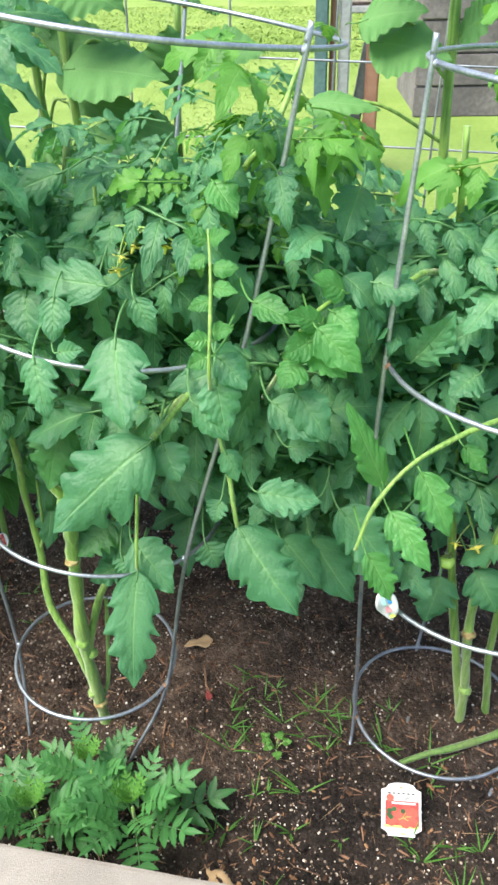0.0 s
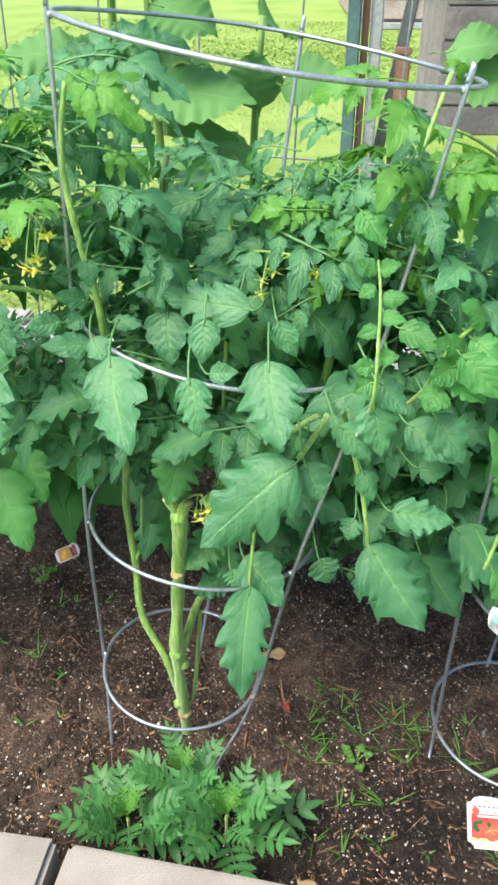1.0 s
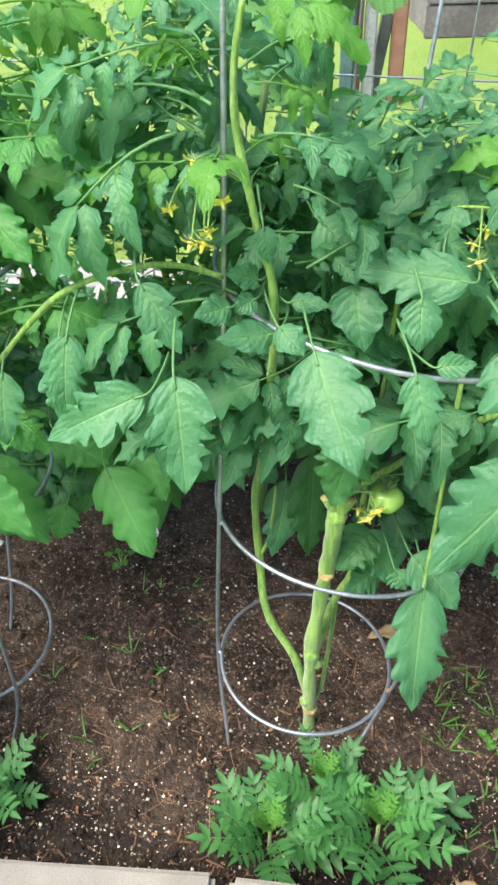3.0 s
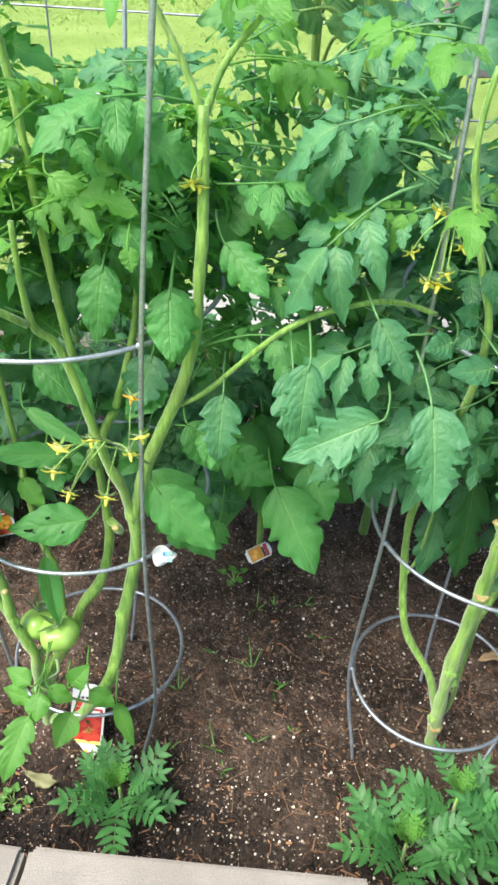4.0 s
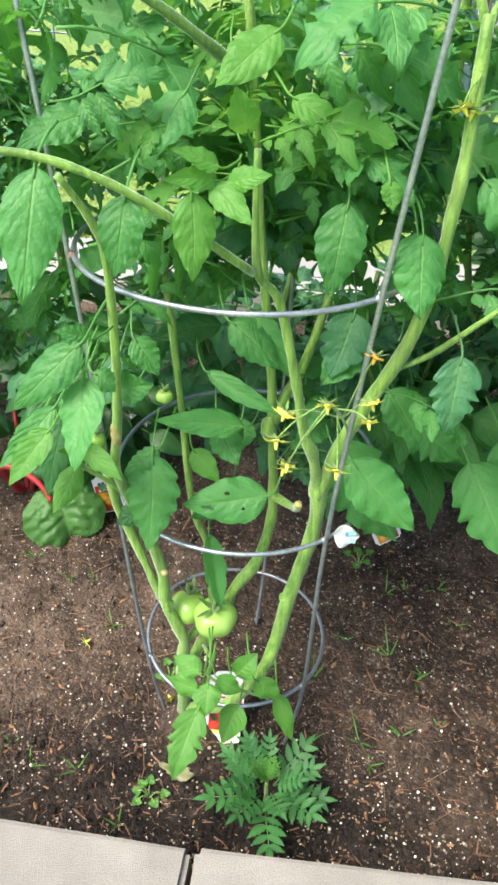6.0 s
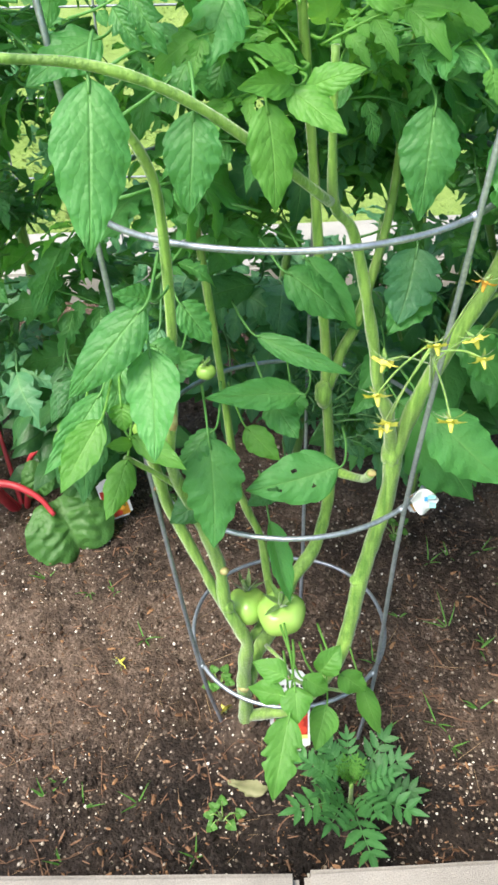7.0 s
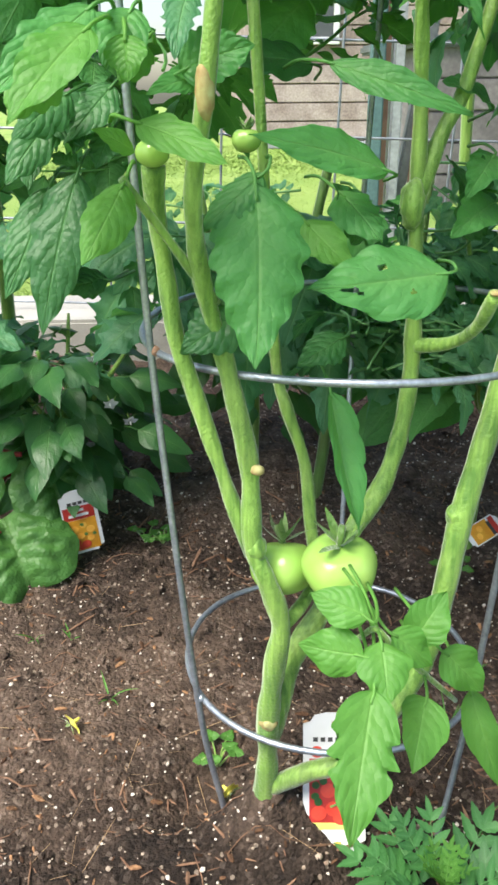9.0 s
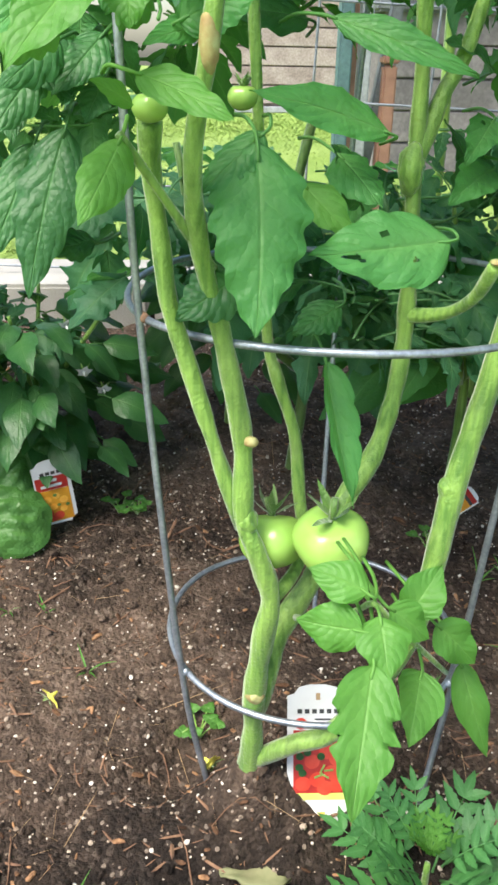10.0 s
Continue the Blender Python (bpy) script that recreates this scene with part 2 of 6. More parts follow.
GREY_STEEL = plain("grey_painted_steel", [(0.3, (0.25, 0.26, 0.28)), (0.7, (0.4, 0.41, 0.43))], 6.0, 0.5, fine=50.0)
TERRA = plain("terracotta", [(0.3, (0.2, 0.1, 0.07)), (0.7, (0.32, 0.17, 0.12))], 12.0, 0.85, relief=0.2)


def soil_material():
    m, nt, p = material("potting_soil")
    a, b, c = noise_of(nt, 4.5, 3.0), noise_of(nt, 60.0, 6.0, rough=0.7), noise_of(nt, 330.0, 4.0)
    # the bed is drier and paler towards its far end
    co = nt.nodes.new("ShaderNodeTexCoord")
    xyz = nt.nodes.new("ShaderNodeSeparateXYZ")
    nt.links.new(co.outputs["Object"], xyz.inputs[0])
    a = maths(nt, "ADD", a, maths(nt, "MULTIPLY", maths(nt, "MULTIPLY", maths(nt, "SUBTRACT", -0.66, xyz.outputs[0]), 4.0, True), 0.085))
    base = ramp(nt, maths(nt, "ADD", maths(nt, "MULTIPLY", a, 0.95), maths(nt, "MULTIPLY", b, 0.32)), [(0.44, (0.017, 0.012, 0.01)), (0.58, (0.056, 0.039, 0.029)), (0.76, (0.185, 0.13, 0.096))])
    grain = ramp(nt, c, [(0.35, (0.3, 0.3, 0.3)), (0.7, (0.75, 0.75, 0.75))])
    clod = ramp(nt, noise_of(nt, 38.0, 5.0, rough=0.6), [(0.36, (0.24, 0.24, 0.24)), (0.66, (0.72, 0.72, 0.72))])
    col = blend(nt, 0.85, blend(nt, 0.45, base, grain, "OVERLAY"), clod, "OVERLAY")
    crumbs = node(nt, "TexVoronoi", Scale=240.0)
    cc = nt.nodes.new("ShaderNodeTexCoord")
    nt.links.new(cc.outputs["Object"], crumbs.inputs["Vector"])
    tint = nt.nodes.new("ShaderNodeSeparateXYZ")
    nt.links.new(crumbs.outputs["Color"], tint.inputs[0])
    col = blend(nt, 0.36, col, ramp(nt, tint.outputs[1], [(0.0, (0.01, 0.007, 0.0055)), (0.45, (0.048, 0.033, 0.025)), (0.85, (0.125, 0.086, 0.065)), (1.0, (0.32, 0.25, 0.2))]))
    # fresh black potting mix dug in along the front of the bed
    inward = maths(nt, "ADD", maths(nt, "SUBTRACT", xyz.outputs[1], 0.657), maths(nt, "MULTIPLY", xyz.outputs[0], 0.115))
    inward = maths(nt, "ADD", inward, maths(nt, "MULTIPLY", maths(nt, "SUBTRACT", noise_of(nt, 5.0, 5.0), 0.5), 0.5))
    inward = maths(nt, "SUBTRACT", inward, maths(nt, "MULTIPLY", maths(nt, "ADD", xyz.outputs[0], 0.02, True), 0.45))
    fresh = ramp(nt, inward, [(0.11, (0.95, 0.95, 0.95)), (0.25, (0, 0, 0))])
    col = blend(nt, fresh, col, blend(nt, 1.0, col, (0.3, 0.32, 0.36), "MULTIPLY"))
    cell = node(nt, "TexVoronoi", Scale=160.0)
    nt.links.new(co.outputs["Object"], cell.inputs["Vector"])
    pick = nt.nodes.new("ShaderNodeSeparateXYZ")
    nt.links.new(cell.outputs["Color"], pick.inputs[0])
    bit = maths(nt, "MULTIPLY", maths(nt, "LESS_THAN", cell.outputs["Distance"], 0.3), maths(nt, "GREATER_THAN", pick.outputs[0], 0.84))
    col = blend(nt, maths(nt, "MULTIPLY", bit, 0.7), col, (0.36, 0.29, 0.23))
    nt.links.new(col, p.inputs["Base Color"])
    p.inputs["Roughness"].default_value, p.inputs["Specular IOR Level"].default_value = 0.92, 0.25
    bump(nt, p, maths(nt, "SUBTRACT", maths(nt, "ADD", b, maths(nt, "MULTIPLY", c, 0.9)), maths(nt, "MULTIPLY", crumbs.outputs["Distance"], 0.3)), 1.0, 0.008)
    return m


def grass_material(name, k):
    m, nt, p = material(name)
    a, b = noise_of(nt, 1.3, 4.0), noise_of(nt, 45.0, 6.0, rough=0.75)
    col = ramp(nt, maths(nt, "ADD", maths(nt, "MULTIPLY", a, 0.55), maths(nt, "MULTIPLY", b, 0.5)), [(0.34, (0.15 * k, 0.25 * k, 0.05 * k)), (0.52, (0.22 * k, 0.33 * k, 0.075 * k)), (0.74, (0.32 * k, 0.41 * k, 0.13 * k))])
    nt.links.new(col, p.inputs["Base Color"])
    p.inputs["Roughness"].default_value, p.inputs["Specular IOR Level"].default_value = 0.8, 0.2
    bump(nt, p, b, 0.8, 0.02)
    return m


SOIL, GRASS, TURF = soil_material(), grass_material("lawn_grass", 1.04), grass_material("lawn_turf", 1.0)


# ---------------------------------------------------------------- mesh helpers
def world_of(ob):
    m = ob.matrix_basis.copy()
    while ob.parent:
        ob = ob.parent
        m = ob.matrix_basis @ m
    return m


def part(name, mesh, mat, parent, m=None, label=""):
    """Links a mesh as one object under a thing or part, at the world pose m."""
    if isinstance(mesh, bmesh.types.BMesh):
        bm, mesh = mesh, bpy.data.meshes.new(name)
        bm.to_mesh(mesh)
        bm.free()
    if mat and not mesh.materials:
        mesh.materials.append(mat)
    ob = new(name, mesh)
    m = m or Matrix()
    if parent:
        ob.parent = parent
        m = world_of(parent).inverted() @ m
    ob.matrix_basis = m
    return tagged(ob, label) if label else ob


def thing(name, at, label, category, group=""):
    ob = new(name)
    ob.empty_display_size = 0.02
    ob.location = at
    ob.matrix_basis = Matrix.Translation(at)
    return tagged(ob, label, category, group)


def grid_mesh(name, verts, faces, uvs=None, smooth=True):
    me = bpy.data.meshes.new(name)
    me.from_pydata(verts, [], faces)
    if uvs is not None:
        layer = me.uv_layers.new(name="UVMap")
        ids = np.empty(len(me.loops), dtype=np.int32)
        me.loops.foreach_get("vertex_index", ids)
        layer.data.foreach_set("uv", np.asarray(uvs, dtype=np.float32)[ids].ravel())
    if smooth:
        me.polygons.foreach_set("use_smooth", [True] * len(me.polygons))
    me.update()
    return me


def smooth_line(points, steps=6):
    """Catmull-Rom through the points."""
    pts = [Vector(p) for p in points]
    if len(pts) < 3:
        return [pts[0].lerp(pts[-1], i / steps) for i in range(steps + 1)]
    ext = [2 * pts[0] - pts[1], *pts, 2 * pts[-1] - pts[-2]]
    out = []
    for i in range(1, len(ext) - 2):
        a, b, c, d = ext[i - 1:i + 3]
        for k in range(steps):
            t = k / steps
            out.append(0.5 * (2 * b + (c - a) * t + (2 * a - 5 * b + 4 * c - d) * t * t + (3 * b - a - 3 * c + d) * t ** 3))
    return [*out, pts[-1]]


def tube_data(line, r0, r1=None, sides=8, closed=False, lumps=0.0, power=1.0):
    """Vertices and faces of a tapered tube along a line."""
    r1 = r0 if r1 is None else r1
    n, verts, faces = len(line), [], []
    normal = None
    for i, p in enumerate(line):
        if closed:
            d = line[(i + 1) % n] - line[i - 1]
        else:
            d = line[min(i + 1, n - 1)] - line[max(i - 1, 0)]
        d.normalize()
        if normal is None:
            normal = d.orthogonal().normalized()
        normal = (normal - d * normal.dot(d)).normalized()
        side = d.cross(normal)
        r = r0 + (r1 - r0) * (i / max(n - 1, 1)) ** power
        if lumps:
            r *= 1 + lumps * noise.noise(Vector(p) * 45)
        for k in range(sides):
            a = 2 * math.pi * k / sides
            verts.append(p + r * (math.cos(a) * normal + math.sin(a) * side))
    for i in range(n if closed else n - 1):
        for k in range(sides):
            a, b = i * sides, ((i + 1) % n) * sides
            faces.append((a + k, a + (k + 1) % sides, b + (k + 1) % sides, b + k))
    if not closed:
        faces += [tuple(range(sides))[::-1], tuple((n - 1) * sides + k for k in range(sides))]
    return verts, faces


def tube(name, line, r0, r1=None, sides=8, closed=False, lumps=0.0, power=1.0):
    v, f = tube_data(line, r0, r1, sides, closed, lumps, power)
    return grid_mesh(name, v, f)


def box(bm, size, at=(0, 0, 0), bevel=0.0):
    r = bmesh.ops.create_cube(bm, size=1.0, matrix=Matrix.Translation(at) @ Matrix.Diagonal((*size, 1)))
    if bevel:
        es = {e for v in r["verts"] for e in v.link_edges}
        bmesh.ops.bevel(bm, geom=list(es), offset=bevel, segments=2, affect="EDGES")
    return bm


def basis(at, along, normal, scale=1.0):
    """A pose whose y axis runs along, and whose z axis is as near the normal as it can be."""
    y = Vector(along).normalized()
    z = Vector(normal)
    z = (z - y * z.dot(y))
    if z.length < 1e-4:
        z = y.orthogonal()
    z.normalize()
    x = y.cross(z)
    return Matrix.Translation(at) @ Matrix((x, y, z)).transposed().to_4x4() @ Matrix.Scale(scale, 4)


# ---------------------------------------------------------------- leaf shapes
def leaflet_data(length, width, rnd, n=9, half=2, lobes=4.0, depth=0.32, fold=0.25, curl=0.25, ripple=0.06, start=0.0):
    """One leaflet along +y, facing +z, with forward-pointing teeth and, when deeply cut, two pairs of lobes: vertices, faces, uvs."""
    ph, ph2 = rnd.uniform(0, 6.3), rnd.uniform(0, 6.3)
    deep = depth if depth >= 0.28 and half > 1 else 0.0
    teeth = 4.6 if deep else lobes * 1.3
    fine = 0.065 if deep else depth * 0.75
    count = [teeth * rnd.uniform(0.85, 1.15) for _ in range(2)]
    off = [rnd.uniform(0, 1), rnd.uniform(0, 1)]
    cuts = [[(rnd.uniform(0.24, 0.33), deep * rnd.uniform(0.6, 1.2)), (rnd.uniform(0.42, 0.52), deep * rnd.uniform(0.9, 1.3)), (rnd.uniform(0.64, 0.72), deep * rnd.uniform(0.3, 0.7))] for _ in range(2)]
    twist, bend, arch = rnd.uniform(-0.4, 0.4), rnd.uniform(-0.1, 0.1), rnd.uniform(0.0, 0.22)
    gap = 0.055 if n > 30 else 0.075
    verts, uvs, faces = [], [], []
    cols = 2 * half + 1
    for i in range(n + 1):
        v = i / n
        env = math.sin(math.pi * v ** 0.64) ** 0.82 * (1.06 - 0.24 * v ** 2) if 0 < v < 1 else 0.02
        for j in range(cols):
            s = (j - half) / half
            k = 0 if s < 0 else 1
            saw = (v * count[k] + off[k]) % 1.0
            rise = saw / 0.75 if saw < 0.75 else (1 - saw) / 0.25
            tooth = 1 - fine * (1 - math.sin(rise * math.pi / 2)) * min(1.0, 6 * v)
            lean = 0.0
            for at, amount in cuts[k]:
                q = (v - at) / gap
                if q < 0:
                    q *= 2.2
                cut = min(amount, 0.72) * math.exp(-q * q) if amount else 0.0
                tooth *= 1 - cut
                lean += 0.16 * amount * math.exp(-((v - at + 0.1) / 0.08) ** 2)
            if abs(s) < 1:
                tooth = 1 - (1 - tooth) * (0.02 + 0.8 * s ** 4)
            x = s * env * tooth * width * 0.5
            y = v * length + env * (0.06 * abs(s) + lean * s * s) * length
            z = fold * abs(x) - arch * width * s * s * env - curl * length * v * v + ripple * width * math.sin(v * 9 + ph + (2.1 if s < 0 else 0)) * abs(s)
            z += 0.02 * width * env * abs(math.sin(math.pi * (v - 0.25 * abs(s)) * 6 + ph2)) * (1 - s * s) * min(1.0, 3 * abs(s)) if half > 2 else 0.0
            z += 0.03 * width * math.sin(v * count[k] * 6.28 + ph2) * s * s
            z += twist * x * v
            x += bend * length * v * v
            verts.append(Vector((x, y + start, z)))
            uvs.append((0.5 + 0.5 * s, v))
    for i in range(n):
        for j in range(cols - 1):
            a = i * cols + j
            faces.append((a, a + 1, a + 1 + cols, a + cols))
    return verts, faces, uvs


UNIT = 0.13


def joined(name, pieces, size=1.0):
    """One mesh from several (vertices, faces, uvs, pose)."""
    V, F, U = [], [], []
    for v, f, u, m in pieces:
        k = len(V)
        V += [(m @ p) * size for p in v]
        F += [tuple(i + k for i in q) for q in f]
        U += u
    return grid_mesh(name, V, F, U)


def rachis_data(line, r0, r1, sides=5):
    v, f = tube_data(line, r0, r1, sides)
    return v, f, [(0.5, 0.5)] * len(v)


def compound_leaf(seed, pairs=2, droop=0.5):
    """A tomato leaf of unit length along +y: end leaflet, side pairs and small ones between."""
    rnd = random.Random(seed)
    line = [Vector((0.03 * math.sin(t * 4 + seed), t * 0.62, 0.1 * t - droop * 0.5 * t * t)) for t in (0, 0.2, 0.4, 0.6, 0.8, 1.0)]
    at = lambda t: line[min(int(t * 5), 4)].lerp(line[min(int(t * 5), 4) + 1], t * 5 - min(int(t * 5), 4))
    pieces = [(*rachis_data(line, 0.011, 0.007), Matrix())]
    n, half = 16, 2
    end = (line[-1] - line[-2]).normalized()
    pieces.append((*leaflet_data(0.5, 0.36, rnd, n, half, 3.6, 0.55, curl=rnd.uniform(0.2, 0.7), ripple=0.09), basis(line[-1], end + Vector((0, 0, -0.2)), (rnd.uniform(-0.2, 0.2), 0.3, 1))))
    for k in range(pairs):
        t = 0.93 - 0.31 * k
        for s in (-1, 1):
            L = (0.36 - 0.05 * k) * rnd.uniform(0.8, 1.15)
            d = Vector((s * rnd.uniform(0.8, 1.1), rnd.uniform(0.25, 0.6), rnd.uniform(-0.45, 0.05)))
            pieces.append((*leaflet_data(L, L * 0.6, rnd, n - 3, 2, 3.0, 0.48, curl=rnd.uniform(0.15, 0.8), ripple=0.1, start=0.04), basis(at(t - rnd.uniform(0, 0.06)), d, (s * 0.35, 0.2, 1))))
        if rnd.random() < 0.75:
            t2 = t - 0.17
            for s in (-1, 1):
                L = rnd.uniform(0.08, 0.14)
                pieces.append((*leaflet_data(L, L * 0.75, rnd, 5, 1, 2.0, 0.2, start=0.015), basis(at(max(t2, 0.05)), (s, 0.4, -0.1), (0, 0.1, 1))))
    return joined("tomato_leaf", pieces, UNIT)


def simple_leaf(seed, length=1.0, width=0.5, petiole=0.25, n=9, half=2, lobes=3.0, depth=0.06, fold=0.3, curl=0.3, name="leaf", ripple=0.05):
    rnd = random.Random(seed)
    line = [Vector((0, petiole * t, 0.02 * math.sin(3 * t))) for t in (0, 0.5, 1)]
    pieces = [(*rachis_data(line, 0.017, 0.012), Matrix())]
    pieces.append((*leaflet_data(length - petiole, width, rnd, n, half, lobes, depth, fold=fold, curl=curl, ripple=ripple), basis(line[-1], (0, 1, -0.1), (0, 0.1, 1))))
    return joined(name, pieces, UNIT)


def pinnate_leaf(seed, pairs=6):
    """A marigold leaf of unit length: blunt narrow leaflets in pairs along a rising rib."""
    rnd = random.Random(seed)
    line = [Vector((0.02 * math.sin(3 * t + seed), t * 0.8, 0.1 * t - 0.14 * t * t)) for t in (0, 0.25, 0.5, 0.75, 1.0)]
    pieces = [(*rachis_data(line, 0.014, 0.006), Matrix())]
    for k in range(pairs):
        t = 0.2 + 0.76 * k / (pairs - 1)
        i = min(int(t * 4), 3)
        p = line[i].lerp(line[i + 1], t * 4 - i)
        L = 0.34 * (1 - 0.6 * abs(t - 0.55)) * rnd.uniform(0.9, 1.1)
        for s in (-1, 1):
            pieces.append((*leaflet_data(L, L * 0.42, rnd, 14, 1, 3.6, 0.34, fold=0.3, curl=rnd.uniform(-0.05, 0.2), ripple=0.02), basis(p, (s, 0.45 + 0.5 * t, 0.12), (-s * 0.25, 0, 1))))
    pieces.append((*leaflet_data(0.3, 0.1, rnd, 8, 1, 4.0, 0.15, fold=0.4), basis(line[-1], (0, 1, -0.05), (0, 0, 1))))
    return joined("marigold_leaf", pieces, UNIT)


TOMATO_LEAVES = [compound_leaf(11 + i, 2 + i % 2, droop=0.05 + 0.14 * (i % 4)) for i in range(12)]
# compound leaves for dim foliage, their shade carried by the darker colour
SHADED_LEAVES = [compound_leaf(81 + i, 2 + i % 2, droop=0.1 + 0.14 * (i % 3)) for i in range(6)]
YOUNG_LEAVES = [compound_leaf(61 + i, 2 + i % 2, droop=0.2) for i in range(5)]
PEPPER_BRIGHT = [simple_leaf(36 + i, 1, 0.46, 0.22, fold=0.2, curl=0.4) for i in range(4)]
MID_LEAVES = [compound_leaf(71 + i, 2 + i % 2, droop=0.05 + 0.14 * (i % 4)) for i in range(8)]
PEPPER_LEAVES = [simple_leaf(31 + i, 1, 0.44, 0.22, fold=0.2, curl=0.35) for i in range(4)]
SUN_LEAVES = [simple_leaf(41 + i, 1, 0.76, 0.26, n=26, half=4, lobes=9.0, depth=0.025, curl=0.25, ripple=0.05, fold=0.35) for i in range(4)]
CHARD_LEAVES = [simple_leaf(46 + i, 1, 0.6, 0.3, n=12, half=3, lobes=5.0, depth=0.08, ripple=0.13) for i in range(2)]
MARIGOLD_YOUNG = [pinnate_leaf(57 + i, 5) for i in range(3)]
MARIGOLD_LEAVES = [pinnate_leaf(51 + i, 5 + i % 2) for i in range(5)]
for group, mat in ((TOMATO_LEAVES, LEAF), (SHADED_LEAVES, LEAF_SHADED), (YOUNG_LEAVES, LEAF_YOUNG), (PEPPER_BRIGHT, LEAF_MID), (MID_LEAVES, LEAF_MID), (PEPPER_LEAVES, LEAF_PEPPER), (SUN_LEAVES, LEAF_SUN), (CHARD_LEAVES, LEAF_CHARD), (MARIGOLD_LEAVES, LEAF_MARI), (MARIGOLD_YOUNG, LEAF_YOUNG)):
    for me in group:
        me.materials.append(mat)


# ---------------------------------------------------------------- ground and edging
def soil_z(x, y):
    p = Vector((x, y, 0))
    z = -0.006 + 0.11 * (y - 0.95) + 0.014 * noise.noise(p * 3.1) + 0.009 * noise.noise(p * 11) + 0.008 * noise.noise(p * 31) + 0.0045 * noise.noise(p * 74) + 0.003 * abs(noise.noise(p * 150))
    for cx, cy in ((-0.164, 0.95), (-0.675, 0.95), (0.36, 0.94)):
        z += 0.016 * math.exp(-((x - cx) ** 2 + (y - cy) ** 2) / 0.006)
    z += 0.04 * math.exp(-((x + 0.688) ** 2 + (y - 0.942) ** 2) / 0.0012)
    return z - 0.03 * math.exp(-((x + 0.735) ** 2 + (y - 0.985) ** 2) / 0.0015)


def back_edge(x):
    return 1.85 - 0.13 * (x + 0.6)


def front_edge(x):
    return 0.7345 - 0.108 * (x + 0.67) if x < -0.285 else 0.6929 - 0.151 * (x + 0.285)


def build_soil():
    step, x0, x1 = 0.0072, -1.9, 1.3
    nx, ny = int((x1 - x0) / step), 180
    verts = []
    for i in range(nx + 1):
        x = x0 + i * step
        a, b = front_edge(x) - 0.03, back_edge(x) + 0.05
        for j in range(ny + 1):
            y = a + (b - a) * j / ny
            verts.append((x, y, soil_z(x, y)))
    faces = [(i * (ny + 1) + j, (i + 1) * (ny + 1) + j, (i + 1) * (ny + 1) + j + 1, i * (ny + 1) + j + 1) for i in range(nx) for j in range(ny)]
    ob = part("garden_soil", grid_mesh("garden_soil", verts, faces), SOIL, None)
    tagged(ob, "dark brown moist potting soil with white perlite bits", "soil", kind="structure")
    return ob


def build_ground():
    n, verts = 60, []
    edge = lambda k: math.copysign(abs(2 * k / n - 1) ** 3 * 70, 2 * k / n - 1)
    for i in range(n + 1):
        for j in range(n + 1):
            x, y = edge(i), edge(j)
            verts.append((x, y, -0.09 + 0.02 * noise.noise(Vector((x * 0.4, y * 0.4, 3)))))
    faces = [(i * (n + 1) + j, (i + 1) * (n + 1) + j, (i + 1) * (n + 1) + j + 1, i * (n + 1) + j + 1) for i in range(n) for j in range(n)]
    ob = part("ground", grid_mesh("ground", verts, faces), TURF, None)
    tagged(ob, "mown light green lawn in soft daylight", "lawn", kind="structure")


def block_mesh(length, depth, height, seed):
    bm = bmesh.new()
    box(bm, (length, depth, height), (0, 0, -height / 2), 0.006)
    bmesh.ops.subdivide_edges(bm, edges=[e for e in bm.edges if e.calc_length() > 0.05], cuts=9, use_grid_fill=True)
    for v in bm.verts:
        p = v.co * 60 + Vector((seed * 7, 0, 0))
        v.co += Vector((noise.noise(p), noise.noise(p + Vector((9, 0, 0))), noise.noise(p + Vector((0, 9, 0))))) * 0.0008
    me = bpy.data.meshes.new("edging_block")
    bm.to_mesh(me)
    bm.free()
    return me


def build_edging():
    front = [block_mesh(0.377, 0.2, 0.2, s) for s in range(3)]
    for k in range(9):
        turn = (-7.9, -5.2, -8.6)[k % 3]
        cx = -0.67 + 0.3835 * (k - 3.5)
        ob = part("edging_block", front[k % 3], BLOCK, None, pose(cx, front_edge(cx) - 0.093 + (0.0, -0.001, 0.001)[k % 3], 0.118 - 0.002 * (k % 2), 0.4 * math.sin(k), 0.4 * math.cos(k * 3), turn))
        tagged(ob, "tan rough concrete edging block along the bed", "edging block", "front edging blocks")
    back = [block_mesh(0.397, 0.2, 0.16, s + 5) for s in range(2)]
    for k in range(8):
        cx = -1.69 + 0.4045 * k
        ob = part("edging_block", back[k % 2], BLOCK_PALE, None, pose(cx, back_edge(cx) + 0.11, 0.155 + 0.002 * (k % 3), 0, 0, -7.4 + 0.8 * math.sin(k * 1.7)))
        tagged(ob, "pale concrete edging block behind the plants", "edging block", "back edging blocks")
    for cx, way in ((-2.0, 1), (1.44, -1)):
        for k in range(3):
            ob = part("edging_block", front[k], BLOCK, None, pose(cx, front_edge(cx) + 0.16 + 0.4045 * k, 0.115 + 0.02 * k, 1.5, 0, 90 + way))
            tagged(ob, "tan concrete edging block closing the bed's end", "edging block", "end edging blocks")


build_ground()
build_soil()
build_edging()


